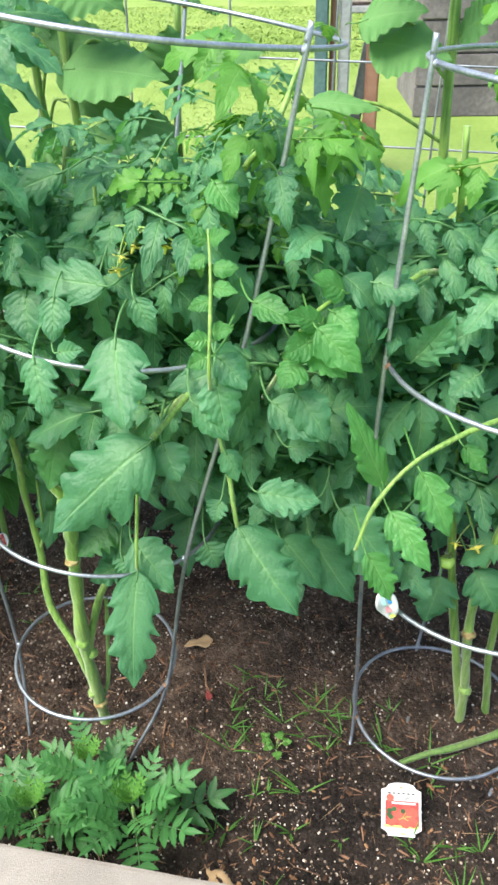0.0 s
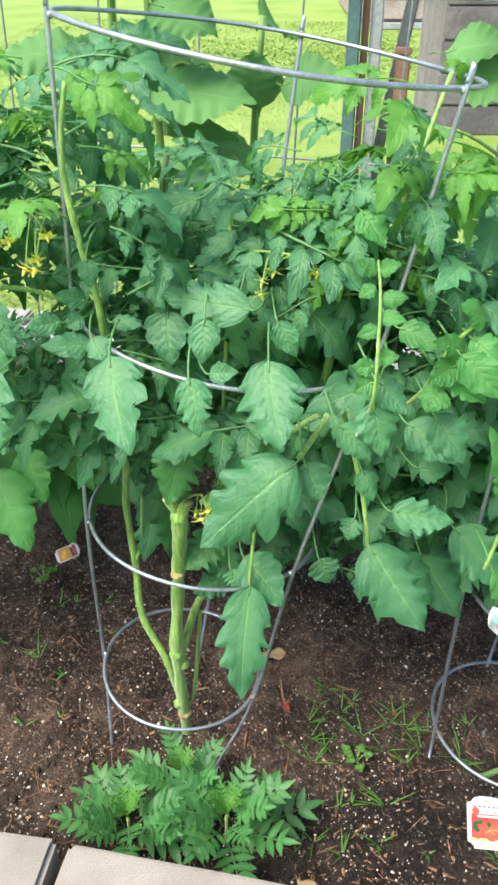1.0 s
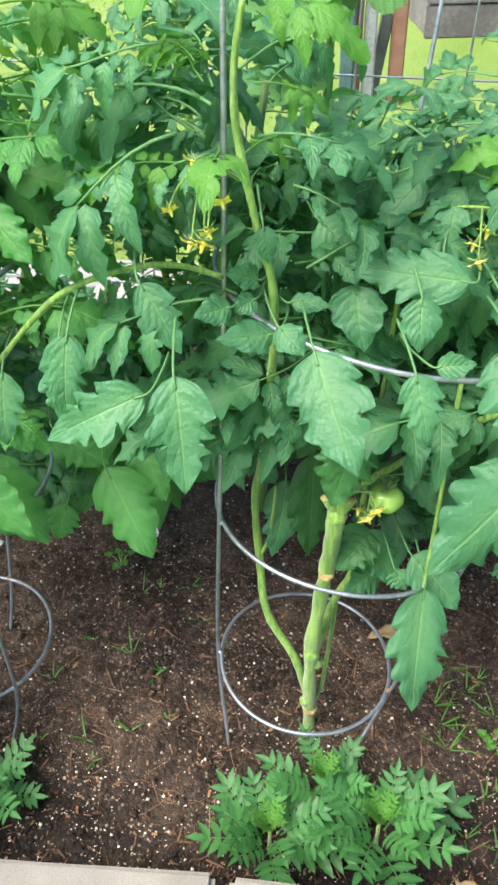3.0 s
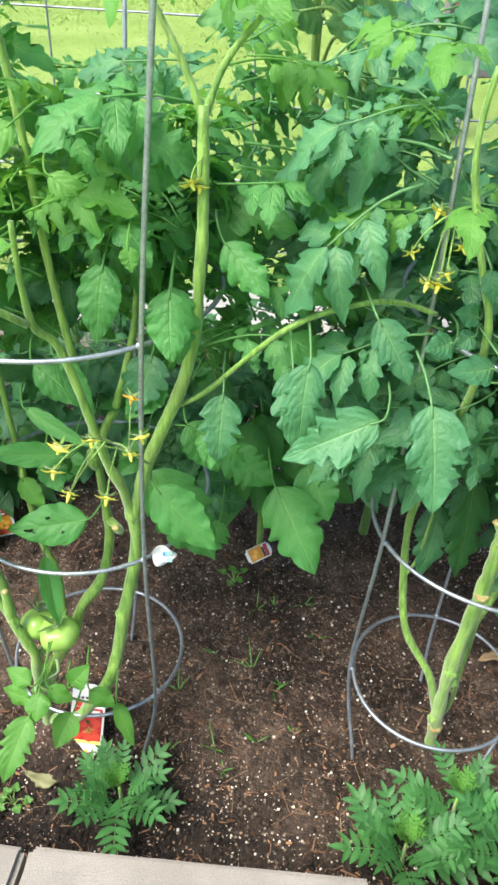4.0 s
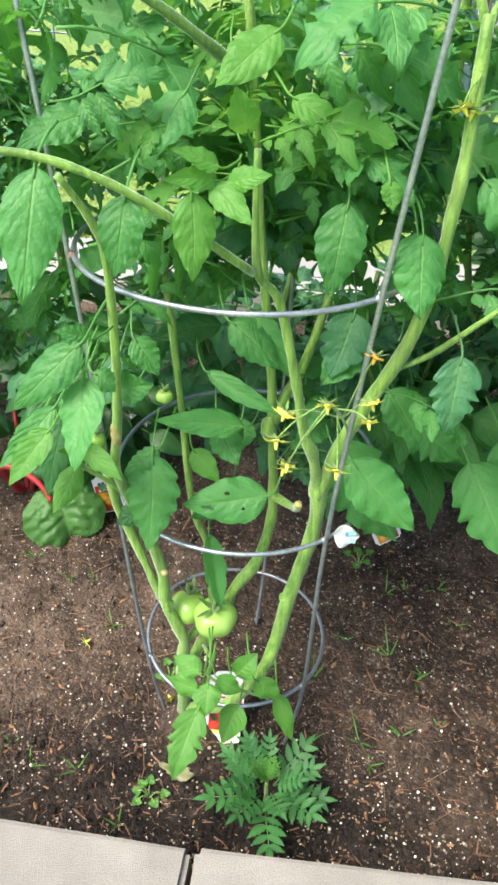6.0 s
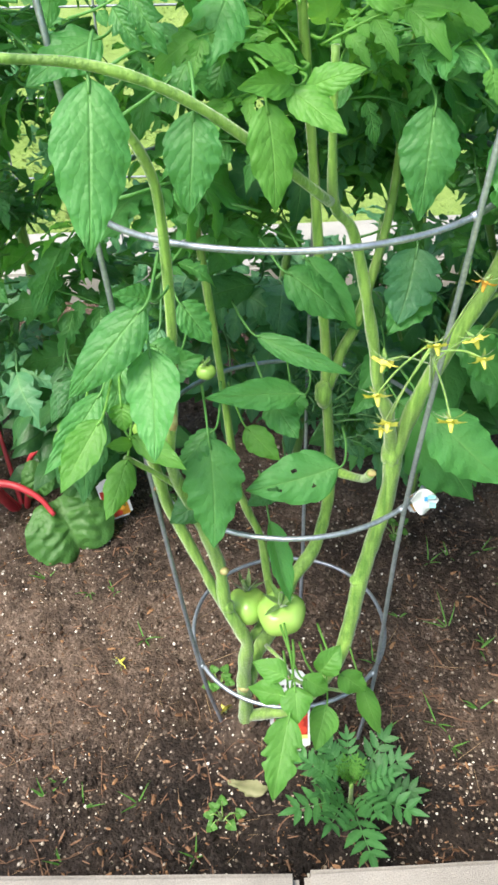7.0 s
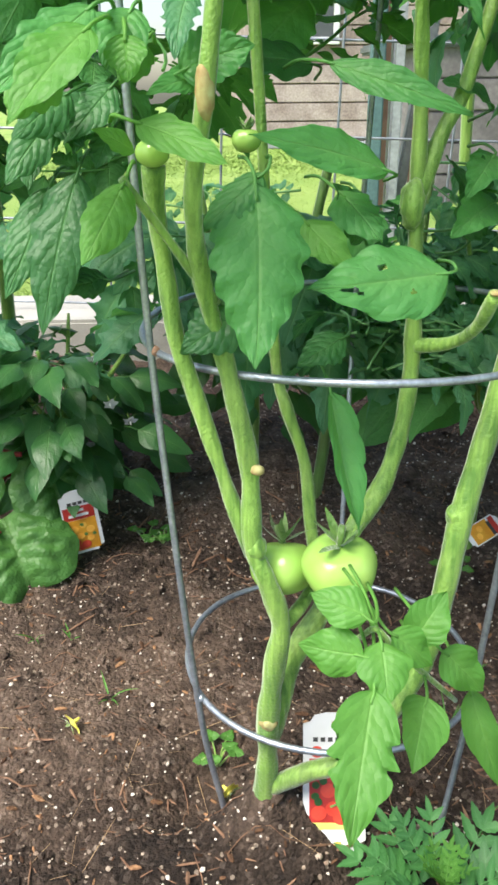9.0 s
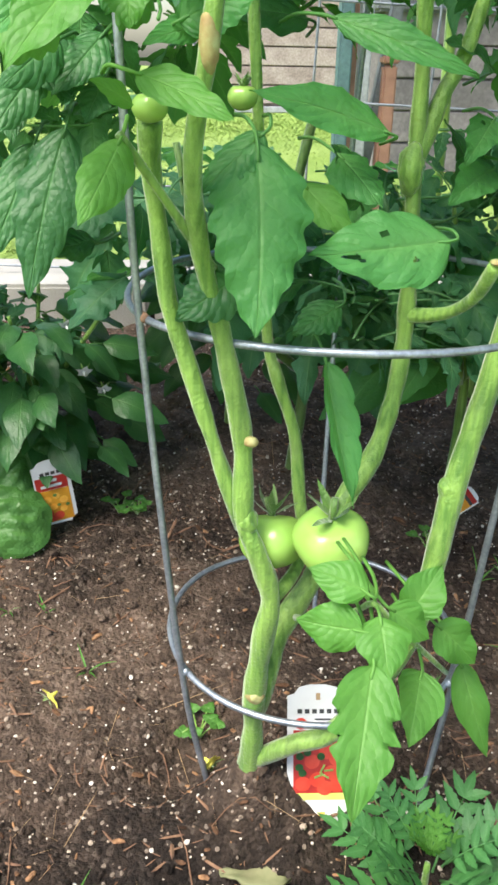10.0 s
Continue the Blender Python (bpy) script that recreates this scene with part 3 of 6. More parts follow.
# ---------------------------------------------------------------- wire cages, stakes and panel
def build_cage(rings, legs, label):
    """rings: centre, lean in x and y, radius, from the soil up; legs: where they stand in the soil and their angle on each ring."""
    base = Vector(rings[0][0])
    cage = thing("tomato_cage", (base.x, base.y, 0), label, "plant cage", "wire tomato cages")

    def rim(i, a, extra=0.0):
        centre, lean, radius = rings[i]
        up = Vector((*lean, 1)).normalized()
        x = (Vector((1, 0, 0)) - up * up.x).normalized()
        return Vector(centre) + (radius + extra) * (math.cos(a) * x + math.sin(a) * up.cross(x))

    for i in range(4):
        line = [rim(i, 2 * math.pi * k / 64) + Vector((0, 0, 0.0015 * math.sin(3 * k * 2 * math.pi / 64 + i))) for k in range(64)]
        part("ring", tube("ring", line, 0.0024, sides=8, closed=True), WIRE, cage)
    for foot, angles in legs:
        pts = [rim(i, radians(a), 0.0045) for i, a in enumerate(angles)]
        foot = Vector(foot)
        deep = foot + (foot - pts[0]).normalized() * 0.035
        leg = part("leg", tube("leg", smooth_line([deep, foot, *pts, pts[3] + Vector((0, 0, 0.006))], 5), 0.0024, sides=8), WIRE, cage)
        for i in range(4):
            bm = bmesh.new()
            bmesh.ops.create_icosphere(bm, subdivisions=2, radius=0.0038, matrix=Matrix.Translation(rim(i, radians(angles[i]), 0.002)))
            part("weld", bm, RUST if (i + int(angles[i])) % 3 == 0 else WIRE, leg)
    return cage


CAGE_LABEL = "galvanised wire tomato cage standing in the soil"
build_cage([((-0.1676, 0.9626, 0.11), (0.084, -0.002), 0.1084), ((-0.1284, 0.9856, 0.3645), (0.12, 0.045), 0.143), ((-0.086, 1.0119, 0.6262), (0.125, 0.009), 0.1752), ((-0.0535, 1.0289, 0.8883), (0.152, 0.0435), 0.201)],
           [((-0.272, 0.923, 0.0), (176, 199, 202, 202)), ((-0.115, 0.883, 0.0), (336, 318, 320, 322)), ((-0.161, 1.028, 0.0), (77, 79, 80, 81))], CAGE_LABEL + ", leaning")
build_cage([((-0.6246, 1.0225, 0.0975), (0.037, 0.037), 0.1147), ((-0.6122, 1.0489, 0.3679), (-0.007, 0.02), 0.1468), ((-0.6032, 1.0335, 0.645), (-0.0095, 0.076), 0.1624), ((-0.5924, 1.0505, 0.9196), (0.009, 0.0415), 0.1921)],
           [((-0.559, 0.923, 0.0), (316, 303, 305, 306)), ((-0.719, 0.967, 0.004), (202, 200, 196, 193)), ((-0.6, 1.1, 0.0), (72, 73, 74, 75))], CAGE_LABEL + ", round a fruiting plant")
build_cage([((0.305, 0.9487, 0.025), (0.06, 0.037), 0.1146), ((0.3402, 0.9089, 0.3573), (-0.066, -0.01), 0.1578), ((0.3616, 0.8906, 0.6181), (-0.036, 0.016), 0.1762), ((0.3943, 0.9023, 0.8443), (0.094, 0.026), 0.1916)],
           [((0.173, 0.877, -0.02), (192, 187, 187, 187)), ((0.36, 0.84, -0.02), (318, 316, 315, 315)), ((0.27, 0.954, -0.01), (94, 90, 88, 86))], CAGE_LABEL + ", leaning")


def build_panel():
    panel = thing("wire_panel", (0, 2.0, -0.05), "welded wire trellis panel behind the bed", "wire fence")
    m = pose(0, 1.86, 0, 0, 0, -7.4) @ pose(0, 0, 0, 0, 2.0, 0)
    for k in range(18):
        x = -2.2 + 0.1965 * k
        part("upright_wire", tube("upright_wire", [m @ Vector((x, 0, 0.1 + 0.16 * i)) for i in range(9)], 0.0022, sides=6), WIRE_DARK, panel)
    for k in range(8):
        z = 0.14 + 0.148 * k
        part("cross_wire", tube("cross_wire", [m @ Vector((x * 0.5, 0.005, z)) for x in range(-5, 5)], 0.0022, sides=6), WIRE_DARK, panel)


build_panel()


# ---------------------------------------------------------------- plants
def stem(plant, points, r0, r1, mat=STEM, name="stem", sides=9, lumps=0.25, label=""):
    return part(name, tube(name, smooth_line(points, 6), r0, r1, sides, lumps=lumps), mat, plant, label=label)


def leaf(plant, base, tip, width, normal=(0, -0.65, 0.75), seed=0, mat=LEAF, lobes=4.5, depth=0.4, curl=0.16, name="leaf", fold=0.22, label="", holes=()):
    """A large single blade from its base to its tip."""
    b, t = Vector(base), Vector(tip)
    L = (t - b).length * 1.04
    n, half = (70, 14) if holes else (44, 4)
    v, f, u = leaflet_data(L, width, random.Random(seed), n, half, lobes, depth, curl=curl, fold=fold, ripple=0.045)
    for hv, hu, rv, ru in holes:
        f = [q for q in f if ((u[q[0]][1] - hv) / rv) ** 2 + ((u[q[0]][0] - hu) / ru) ** 2 > 1 + 0.7 * noise.noise(Vector((u[q[0]][0] * 30, u[q[0]][1] * 30, 1)))]
    m = basis(b, t - b + Vector(normal).normalized() * curl * L * 0.8, normal)
    pieces = [(v, f, u, Matrix())]
    if width > 0.015:
        back = m.inverted() @ (b + Vector((0, 0.055, -0.006)) - (t - b).normalized() * 0.016)
        pieces.append((*rachis_data(smooth_line([(0, width * 0.2, 0), (0, -0.004, 0.0), back * 0.5 + Vector((0, -0.004, 0.003)), back], 4), 0.0008, 0.0012), Matrix()))
    return part(name, joined(name, pieces), mat, plant, m, label)


def blades(plant, mat, lobes, depth, rows):
    """Single blades: base, tip, width and seed of each."""
    for base, tip, width, seed in rows:
        turn = random.Random(seed)
        leaf(plant, base, tip, width, (turn.uniform(-0.2, 0.2), -0.78, turn.uniform(0.45, 0.75)), seed, mat, lobes=lobes, depth=depth, curl=turn.uniform(0.1, 0.22), fold=turn.uniform(0.05, 0.3))


def spray(plant, base, along, size, meshes, rnd, up=(0, 0, 1), name="leaf"):
    return part(name, meshes[rnd.randrange(len(meshes))], None, plant, basis(base, along, up, size / UNIT))


def fill(plant, spine, count, meshes, rnd, size, reach=(0.02, 0.05), zrange=(0.3, 0.9), tilt=(-0.45, 0.4), clear=None, bias=(0, 0, 0), name="leaf"):
    """Leaves all along a spine, spread round it by the golden angle."""
    line = [p for p in smooth_line(spine, 12) if zrange[0] <= p.z <= zrange[1]]
    made, k = 0, 0
    while made < count and k < count * 6:
        k += 1
        p = line[rnd.randrange(len(line))]
        a = k * 2.4 + rnd.uniform(-0.4, 0.4)
        d = Vector((math.cos(a), math.sin(a), rnd.uniform(*tilt))) + Vector(bias)
        d.normalize()
        s = rnd.uniform(*size)
        b = p + d * rnd.uniform(*reach)
        end = b + d * s
        if clear and clear(end, b.lerp(end, 0.5)):
            continue
        face = Vector((rnd.uniform(-0.5, 0.5), rnd.uniform(-1.1, 0.05), 1))
        spray(plant, b, d, s, meshes, rnd, face, name)
        made += 1


def flower(truss, at, down, size, mat=PETAL):
    """Five broad pointed petals bent back from a cone of stamens, with narrow green sepals behind."""
    ax = Vector(down).normalized()
    o = ax.orthogonal().normalized()
    pieces = []
    for k in range(5):
        d = Matrix.Rotation(2 * math.pi * k / 5 + size * 400, 3, ax) @ o
        v, f, u = leaflet_data(size, size * 0.8, random.Random(k), 6, 1, 1, 0, curl=0.2 + 0.12 * (k % 3), fold=0.3, ripple=0.03)
        pieces.append((v, f, u, basis(Vector(at), d + ax * 0.35, ax)))
    v, f = tube_data([Vector(at), Vector(at) + ax * size * 0.4, Vector(at) + ax * size * 0.8], size * 0.26, size * 0.08, 7)
    pieces.append((v, f, [(0.5, 0.5)] * len(v), Matrix()))
    ob = part("flower", joined("flower", pieces), mat, truss)
    pieces = []
    for k in range(5):
        d = Matrix.Rotation(2 * math.pi * (k + 0.5) / 5 + size * 400, 3, ax) @ o
        v, f, u = leaflet_data(size * 1.15, size * 0.24, random.Random(k), 4, 1, 1, 0, curl=0.3, fold=0.3, ripple=0)
        pieces.append((v, f, u, basis(Vector(at) - ax * 0.001, d - ax * 0.1, ax)))
    part("calyx", joined("calyx", pieces), STEM, truss)
    return ob


def build_truss(plant, root, centre, count, rnd, spread=0.03, mats=(PETAL, PETAL, PETAL, PETAL, PETAL, PETAL, PETAL_OLD), places=()):
    r, c = Vector(root), Vector(centre)
    top = c + Vector((0, 0, 0.02))
    line = smooth_line([r, r.lerp(top, 0.5) + Vector((0, 0, 0.006)), top], 5)
    truss = part("flower_truss", tube("flower_truss", line, 0.0016, 0.001, 6), STEM, plant)
    for k in range(count):
        p = c + Vector((rnd.uniform(-1, 1), rnd.uniform(-0.6, 0.6), rnd.uniform(-0.8, 0.5))) * spread
        if k < len(places):
            p = Vector(places[k])
        root_at = line[max(4, len(line) - 1 - k)]
        part("pedicel", tube("pedicel", smooth_line([root_at, root_at.lerp(p, 0.6) + Vector((0, 0, 0.004)), p], 4), 0.0008, 0.0007, 5), STEM, truss)
        flower(truss, p, (rnd.uniform(-0.6, 0.6), rnd.uniform(-1.0, -0.2), -1.0), rnd.uniform(0.0084, 0.0112), mats[k % len(mats)])


def fruit_mesh(r, seed):
    bm = bmesh.new()
    bmesh.ops.create_uvsphere(bm, u_segments=40, v_segments=24, radius=1)
    for v in bm.verts:
        a = math.atan2(v.co.y, v.co.x)
        h = v.co.z
        rib = 1 + 0.035 * math.cos(5 * a + seed) * (1 - h * 0.2) + 0.02 * math.cos(3 * a + 1 + seed)
        flat = 0.84 - 0.16 * max(0, h - 0.75) / 0.25 * (1 if h > 0.75 else 0)
        v.co = Vector((v.co.x * rib, v.co.y * rib, h * flat)) * r
    me = bpy.data.meshes.new("tomato")
    bm.to_mesh(me)
    bm.free()
    me.polygons.foreach_set("use_smooth", [True] * len(me.polygons))
    return me


def build_fruit(plant, at, r, seed, tilt=(0, 0, 0)):
    m = pose(*at, *tilt)
    ob = part("tomato", fruit_mesh(r, seed), FRUIT, plant, m, "green unripe tomato")
    pieces = []
    for k in range(6):
        a = k * 1.05 + seed
        v, f, u = leaflet_data(r * 1.05, r * 0.24, random.Random(k), 7, 1, 1, 0, curl=-0.35 + 0.12 * (k % 4), fold=0.5)
        pieces.append((v, f, u, m @ basis((0, 0, r * 0.7), (math.cos(a), math.sin(a), 0.45 + 0.25 * (k % 3)), (0, 0, 1))))
    v, f = tube_data([m @ Vector((0, 0, r * 0.68)), m @ Vector((0.004, 0.004, r * 1.2))], 0.0026, 0.0022, 6)
    pieces.append((v, f, [(0.5, 0.5)] * len(v), Matrix()))
    part("calyx", joined("calyx", pieces), STEM_DARK, ob)


def node_knob(plant, at, r, mat=STEM, squash=0.8):
    bm = bmesh.new()
    bmesh.ops.create_icosphere(bm, subdivisions=3, radius=r, matrix=Matrix.Translation(at) @ Matrix.Diagonal((1, 1, squash, 1)))
    for v in bm.verts:
        v.co += (v.co - Vector(at)) * 0.22 * noise.noise(v.co * 210)
    for f in bm.faces:
        f.smooth = True
    part("stem_node", bm, mat, plant)


# plant with the green fruit
def plant_fruiting():
    rnd = random.Random(21)
    pl = thing("tomato_plant", (-0.68, 0.945, 0), "tall tomato plant with green fruit in a wire cage", "tomato plant", "caged tomato plants")
    stem(pl, [(-0.691, 0.947, -0.02), (-0.69, 0.945, 0.025), (-0.688, 0.942, 0.071), (-0.688, 0.94, 0.113), (-0.684, 0.936, 0.163), (-0.681, 0.932, 0.198), (-0.691, 0.932, 0.234), (-0.699, 0.936, 0.259), (-0.7, 0.938, 0.31), (-0.709, 0.936, 0.357), (-0.715, 0.934, 0.384), (-0.726, 0.93, 0.427), (-0.73, 0.917, 0.464), (-0.728, 0.912, 0.489), (-0.723, 0.907, 0.518), (-0.715, 0.9, 0.591), (-0.712, 0.895, 0.679), (-0.717, 0.89, 0.716), (-0.735, 0.88, 0.755)], 0.0088, 0.0028)
    stem(pl, [(-0.7, 0.938, 0.25), (-0.721, 0.945, 0.322), (-0.73, 0.947, 0.354), (-0.74, 0.948, 0.39), (-0.744, 0.947, 0.426), (-0.748, 0.943, 0.463), (-0.748, 0.938, 0.483)], 0.0048, 0.0056)
    stem(pl, [(-0.682, 0.935, 0.19), (-0.66, 0.955, 0.2), (-0.65, 0.97, 0.215), (-0.651, 0.985, 0.241), (-0.654, 0.995, 0.284), (-0.666, 1.0, 0.323), (-0.673, 1.008, 0.36), (-0.68, 1.02, 0.5), (-0.69, 1.03, 0.66)], 0.0048, 0.0035)
    stem(pl, [(-0.688, 0.942, 0.09), (-0.668, 0.955, 0.15), (-0.641, 0.965, 0.193), (-0.625, 0.975, 0.236), (-0.601, 0.985, 0.268), (-0.588, 0.992, 0.306), (-0.582, 0.998, 0.347), (-0.583, 1.0, 0.403), (-0.585, 1.003, 0.453), (-0.586, 1.003, 0.5), (-0.591, 1.0, 0.56), (-0.6, 0.99, 0.68), (-0.61, 1.0, 0.84), (-0.62, 1.0, 0.92)], 0.0082, 0.003)
    stem(pl, [(-0.585, 1.003, 0.456), (-0.571, 1.006, 0.494), (-0.556, 1.01, 0.524), (-0.53, 1.02, 0.62), (-0.52, 1.03, 0.74)], 0.0054, 0.0031)
    stem(pl, [(-0.581, 0.998, 0.363), (-0.565, 0.975, 0.371), (-0.559, 0.953, 0.387), (-0.559, 0.933, 0.411)], 0.0045, 0.0042)
    node_knob(pl, (-0.559, 0.932, 0.412), 0.0043, SCAR, 0.4)
    stem(pl, [(-0.686, 0.944, 0.043), (-0.662, 0.925, 0.074), (-0.637, 0.915, 0.092), (-0.611, 0.91, 0.134), (-0.588, 0.915, 0.173), (-0.575, 0.925, 0.213), (-0.564, 0.934, 0.268), (-0.551, 0.94, 0.32), (-0.54, 0.942, 0.375), (-0.538, 0.94, 0.428)], 0.0070, 0.0079, lumps=0.12)
    stem(pl, [(-0.539, 0.94, 0.42), (-0.548, 0.932, 0.475), (-0.557, 0.93, 0.5), (-0.567, 0.925, 0.56), (-0.584, 0.92, 0.641), (-0.6, 0.91, 0.668), (-0.603, 0.905, 0.71), (-0.602, 0.905, 0.765)], 0.0063, 0.0024)
    stem(pl, [(-0.539, 0.94, 0.42), (-0.522, 0.935, 0.487), (-0.502, 0.93, 0.539), (-0.477, 0.925, 0.6), (-0.462, 0.928, 0.66), (-0.457, 0.93, 0.71), (-0.453, 0.935, 0.75), (-0.45, 0.95, 0.84)], 0.0072, 0.0047)
    stem(pl, [(-0.45, 0.95, 0.83), (-0.465, 0.955, 0.87), (-0.485, 0.96, 0.91)], 0.0035, 0.0023)
    stem(pl, [(-0.45, 0.95, 0.83), (-0.432, 0.955, 0.87), (-0.405, 0.96, 0.9)], 0.0035, 0.0023)
    # long bowed leaf stalk reaching over to the next plant
    stem(pl, [(-0.49, 0.93, 0.57), (-0.456, 0.925, 0.591), (-0.414, 0.91, 0.64), (-0.373, 0.9, 0.678), (-0.322, 0.905, 0.693), (-0.285, 0.915, 0.689), (-0.251, 0.925, 0.673)], 0.0026, 0.0024, name="leaf_stalk")
    node_knob(pl, (-0.6965, 0.9305, 0.312), 0.0042, SCAR)
    node_knob(pl, (-0.566, 0.935, 0.269), 0.0077, STEM, 1.1)
    node_knob(pl, (-0.5885, 1.0, 0.453), 0.0078, STEM, 2.0)
    node_knob(pl, (-0.697, 0.935, 0.254), 0.0066, STEM, 1.8)
    node_knob(pl, (-0.54, 0.94, 0.426), 0.0088, STEM, 1.9)
    node_knob(pl, (-0.588, 0.915, 0.17), 0.0074, STEM, 1.3)
    node_knob(pl, (-0.7235, 0.9048, 0.517), 0.0046, SCAR, 2.7)
    node_knob(pl, (-0.6885, 0.9365, 0.113), 0.0068, SCAR, 0.9)
    node_knob(pl, (-0.69, 0.945, 0.028), 0.0108, STEM_DARK, 1.1)
    build_fruit(pl, (-0.644, 0.93, 0.241), 0.0242, 0.4, (8, -6, 20))
    build_fruit(pl, (-0.676, 0.955, 0.228), 0.0225, 1.9, (0, 25, 80))
    build_fruit(pl, (-0.748, 0.932, 0.49), 0.0085, 2.2)
    build_fruit(pl, (-0.692, 1.0, 0.492), 0.0085, 0.9)
    # large leaves
    stem(pl, [(-0.718, 0.934, 0.412), (-0.738, 0.925, 0.442), (-0.764, 0.911, 0.48)], 0.003, 0.0022, name="leaf_stalk")
    leaf(pl, (-0.588, 0.932, 0.425), (-0.666, 0.915, 0.417), 0.046, (0.05, -0.8, 0.6), 5, LEAF_MID, lobes=2.6, depth=0.1, curl=0.1, holes=((0.72, 0.36, 0.07, 0.07), (0.66, 0.3, 0.03, 0.04), (0.45, 0.66, 0.028, 0.035), (0.3, 0.3, 0.02, 0.03)))
    leaf(pl, (-0.649, 0.95, 0.352), (-0.641, 0.915, 0.274), 0.026, (0.35, -0.85, 0.2), 15, LEAF_MID, lobes=3, depth=0.2, curl=0.02, fold=1.1)
    blades(pl, LEAF_MID, 5.0, 0.24, (
        ((-0.697, 0.93, 0.475), (-0.696, 0.89, 0.393), 0.051, 300),
        ((-0.692, 0.935, 0.479), (-0.724, 0.92, 0.452), 0.022, 301),
    ))
    blades(pl, LEAF_YOUNG, 3.0, 0.14, (
        ((-0.763, 0.911, 0.478), (-0.78, 0.879, 0.447), 0.024, 310),
        ((-0.757, 0.912, 0.492), (-0.774, 0.9, 0.503), 0.012, 311),
        ((-0.756, 0.905, 0.505), (-0.717, 0.88, 0.491), 0.02, 312),
        ((-0.772, 0.88, 0.542), (-0.805, 0.85, 0.509), 0.027, 313),
        ((-0.758, 0.9, 0.54), (-0.758, 0.89, 0.522), 0.019, 314),
        ((-0.663, 0.97, 0.45), (-0.641, 0.95, 0.423), 0.025, 315),
    ))
    # inner and back blades, given their shade by the darker leaf colour
    blades(pl, LEAF_SHADED, 4.0, 0.16, (
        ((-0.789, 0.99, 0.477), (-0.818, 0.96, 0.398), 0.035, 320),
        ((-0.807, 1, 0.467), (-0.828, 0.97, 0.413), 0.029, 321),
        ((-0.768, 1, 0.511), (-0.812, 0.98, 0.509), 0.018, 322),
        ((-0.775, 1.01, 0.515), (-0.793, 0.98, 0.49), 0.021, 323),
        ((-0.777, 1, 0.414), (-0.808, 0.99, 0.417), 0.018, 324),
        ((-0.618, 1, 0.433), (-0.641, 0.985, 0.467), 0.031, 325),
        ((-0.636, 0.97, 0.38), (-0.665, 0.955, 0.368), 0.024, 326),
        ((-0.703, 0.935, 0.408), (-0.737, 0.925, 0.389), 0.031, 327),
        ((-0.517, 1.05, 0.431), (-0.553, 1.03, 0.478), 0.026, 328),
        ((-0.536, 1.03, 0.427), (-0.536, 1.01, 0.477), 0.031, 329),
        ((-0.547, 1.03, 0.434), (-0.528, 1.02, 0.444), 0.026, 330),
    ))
    blades(pl, LEAF_MID, 4.0, 0.12, (
        ((-0.648, 0.985, 0.532), (-0.581, 0.95, 0.505), 0.02, 340),
        ((-0.612, 0.975, 0.475), (-0.692, 0.955, 0.5), 0.028, 341),
        ((-0.729, 0.85, 0.614), (-0.727, 0.8, 0.569), 0.035, 342),
        ((-0.728, 0.85, 0.644), (-0.776, 0.83, 0.597), 0.031, 343),
        ((-0.724, 0.86, 0.642), (-0.742, 0.85, 0.655), 0.017, 344),
        ((-0.737, 0.84, 0.775), (-0.745, 0.8, 0.707), 0.039, 345),
        ((-0.687, 0.86, 0.75), (-0.695, 0.84, 0.705), 0.031, 346),
        ((-0.536, 0.92, 0.723), (-0.547, 0.9, 0.661), 0.038, 347),
        ((-0.481, 0.91, 0.703), (-0.484, 0.88, 0.653), 0.041, 348),
    ))
    blades(pl, LEAF_MID, 4.0, 0.16, (
        ((-0.625, 0.97, 0.595), (-0.58, 0.955, 0.56), 0.035, 361),
        ((-0.512, 0.93, 0.472), (-0.458, 0.9, 0.407), 0.051, 362),
        ((-0.707, 0.95, 0.589), (-0.688, 0.94, 0.558), 0.027, 363),
        ((-0.731, 0.96, 0.527), (-0.697, 0.95, 0.541), 0.031, 364),
        ((-0.729, 0.88, 0.599), (-0.711, 0.87, 0.59), 0.02, 365),
        ((-0.654, 0.96, 0.788), (-0.679, 0.93, 0.754), 0.036, 366),
        ((-0.737, 1, 0.76), (-0.785, 0.97, 0.748), 0.035, 367),
        ((-0.504, 1, 0.561), (-0.541, 0.97, 0.53), 0.039, 368),
        ((-0.478, 0.97, 0.524), (-0.446, 0.95, 0.48), 0.042, 369),
    ))
    blades(pl, LEAF_YOUNG, 3.2, 0.14, (
        ((-0.646, 0.88, 0.744), (-0.642, 0.86, 0.692), 0.031, 380),
        ((-0.589, 0.91, 0.838), (-0.626, 0.88, 0.812), 0.03, 381),
        ((-0.629, 0.885, 0.751), (-0.66, 0.87, 0.759), 0.017, 382),
        ((-0.633, 0.885, 0.75), (-0.607, 0.86, 0.731), 0.021, 383),
        ((-0.623, 0.885, 0.748), (-0.596, 0.87, 0.763), 0.018, 384),
        ((-0.627, 0.885, 0.76), (-0.655, 0.87, 0.775), 0.016, 385),
        ((-0.578, 0.95, 0.787), (-0.539, 0.93, 0.762), 0.023, 386),
        ((-0.608, 0.9, 0.777), (-0.615, 0.88, 0.807), 0.022, 387),
        ((-0.511, 0.9, 0.746), (-0.509, 0.89, 0.729), 0.016, 388),
        ((-0.522, 0.95, 0.765), (-0.516, 0.93, 0.749), 0.022, 389),
    ))
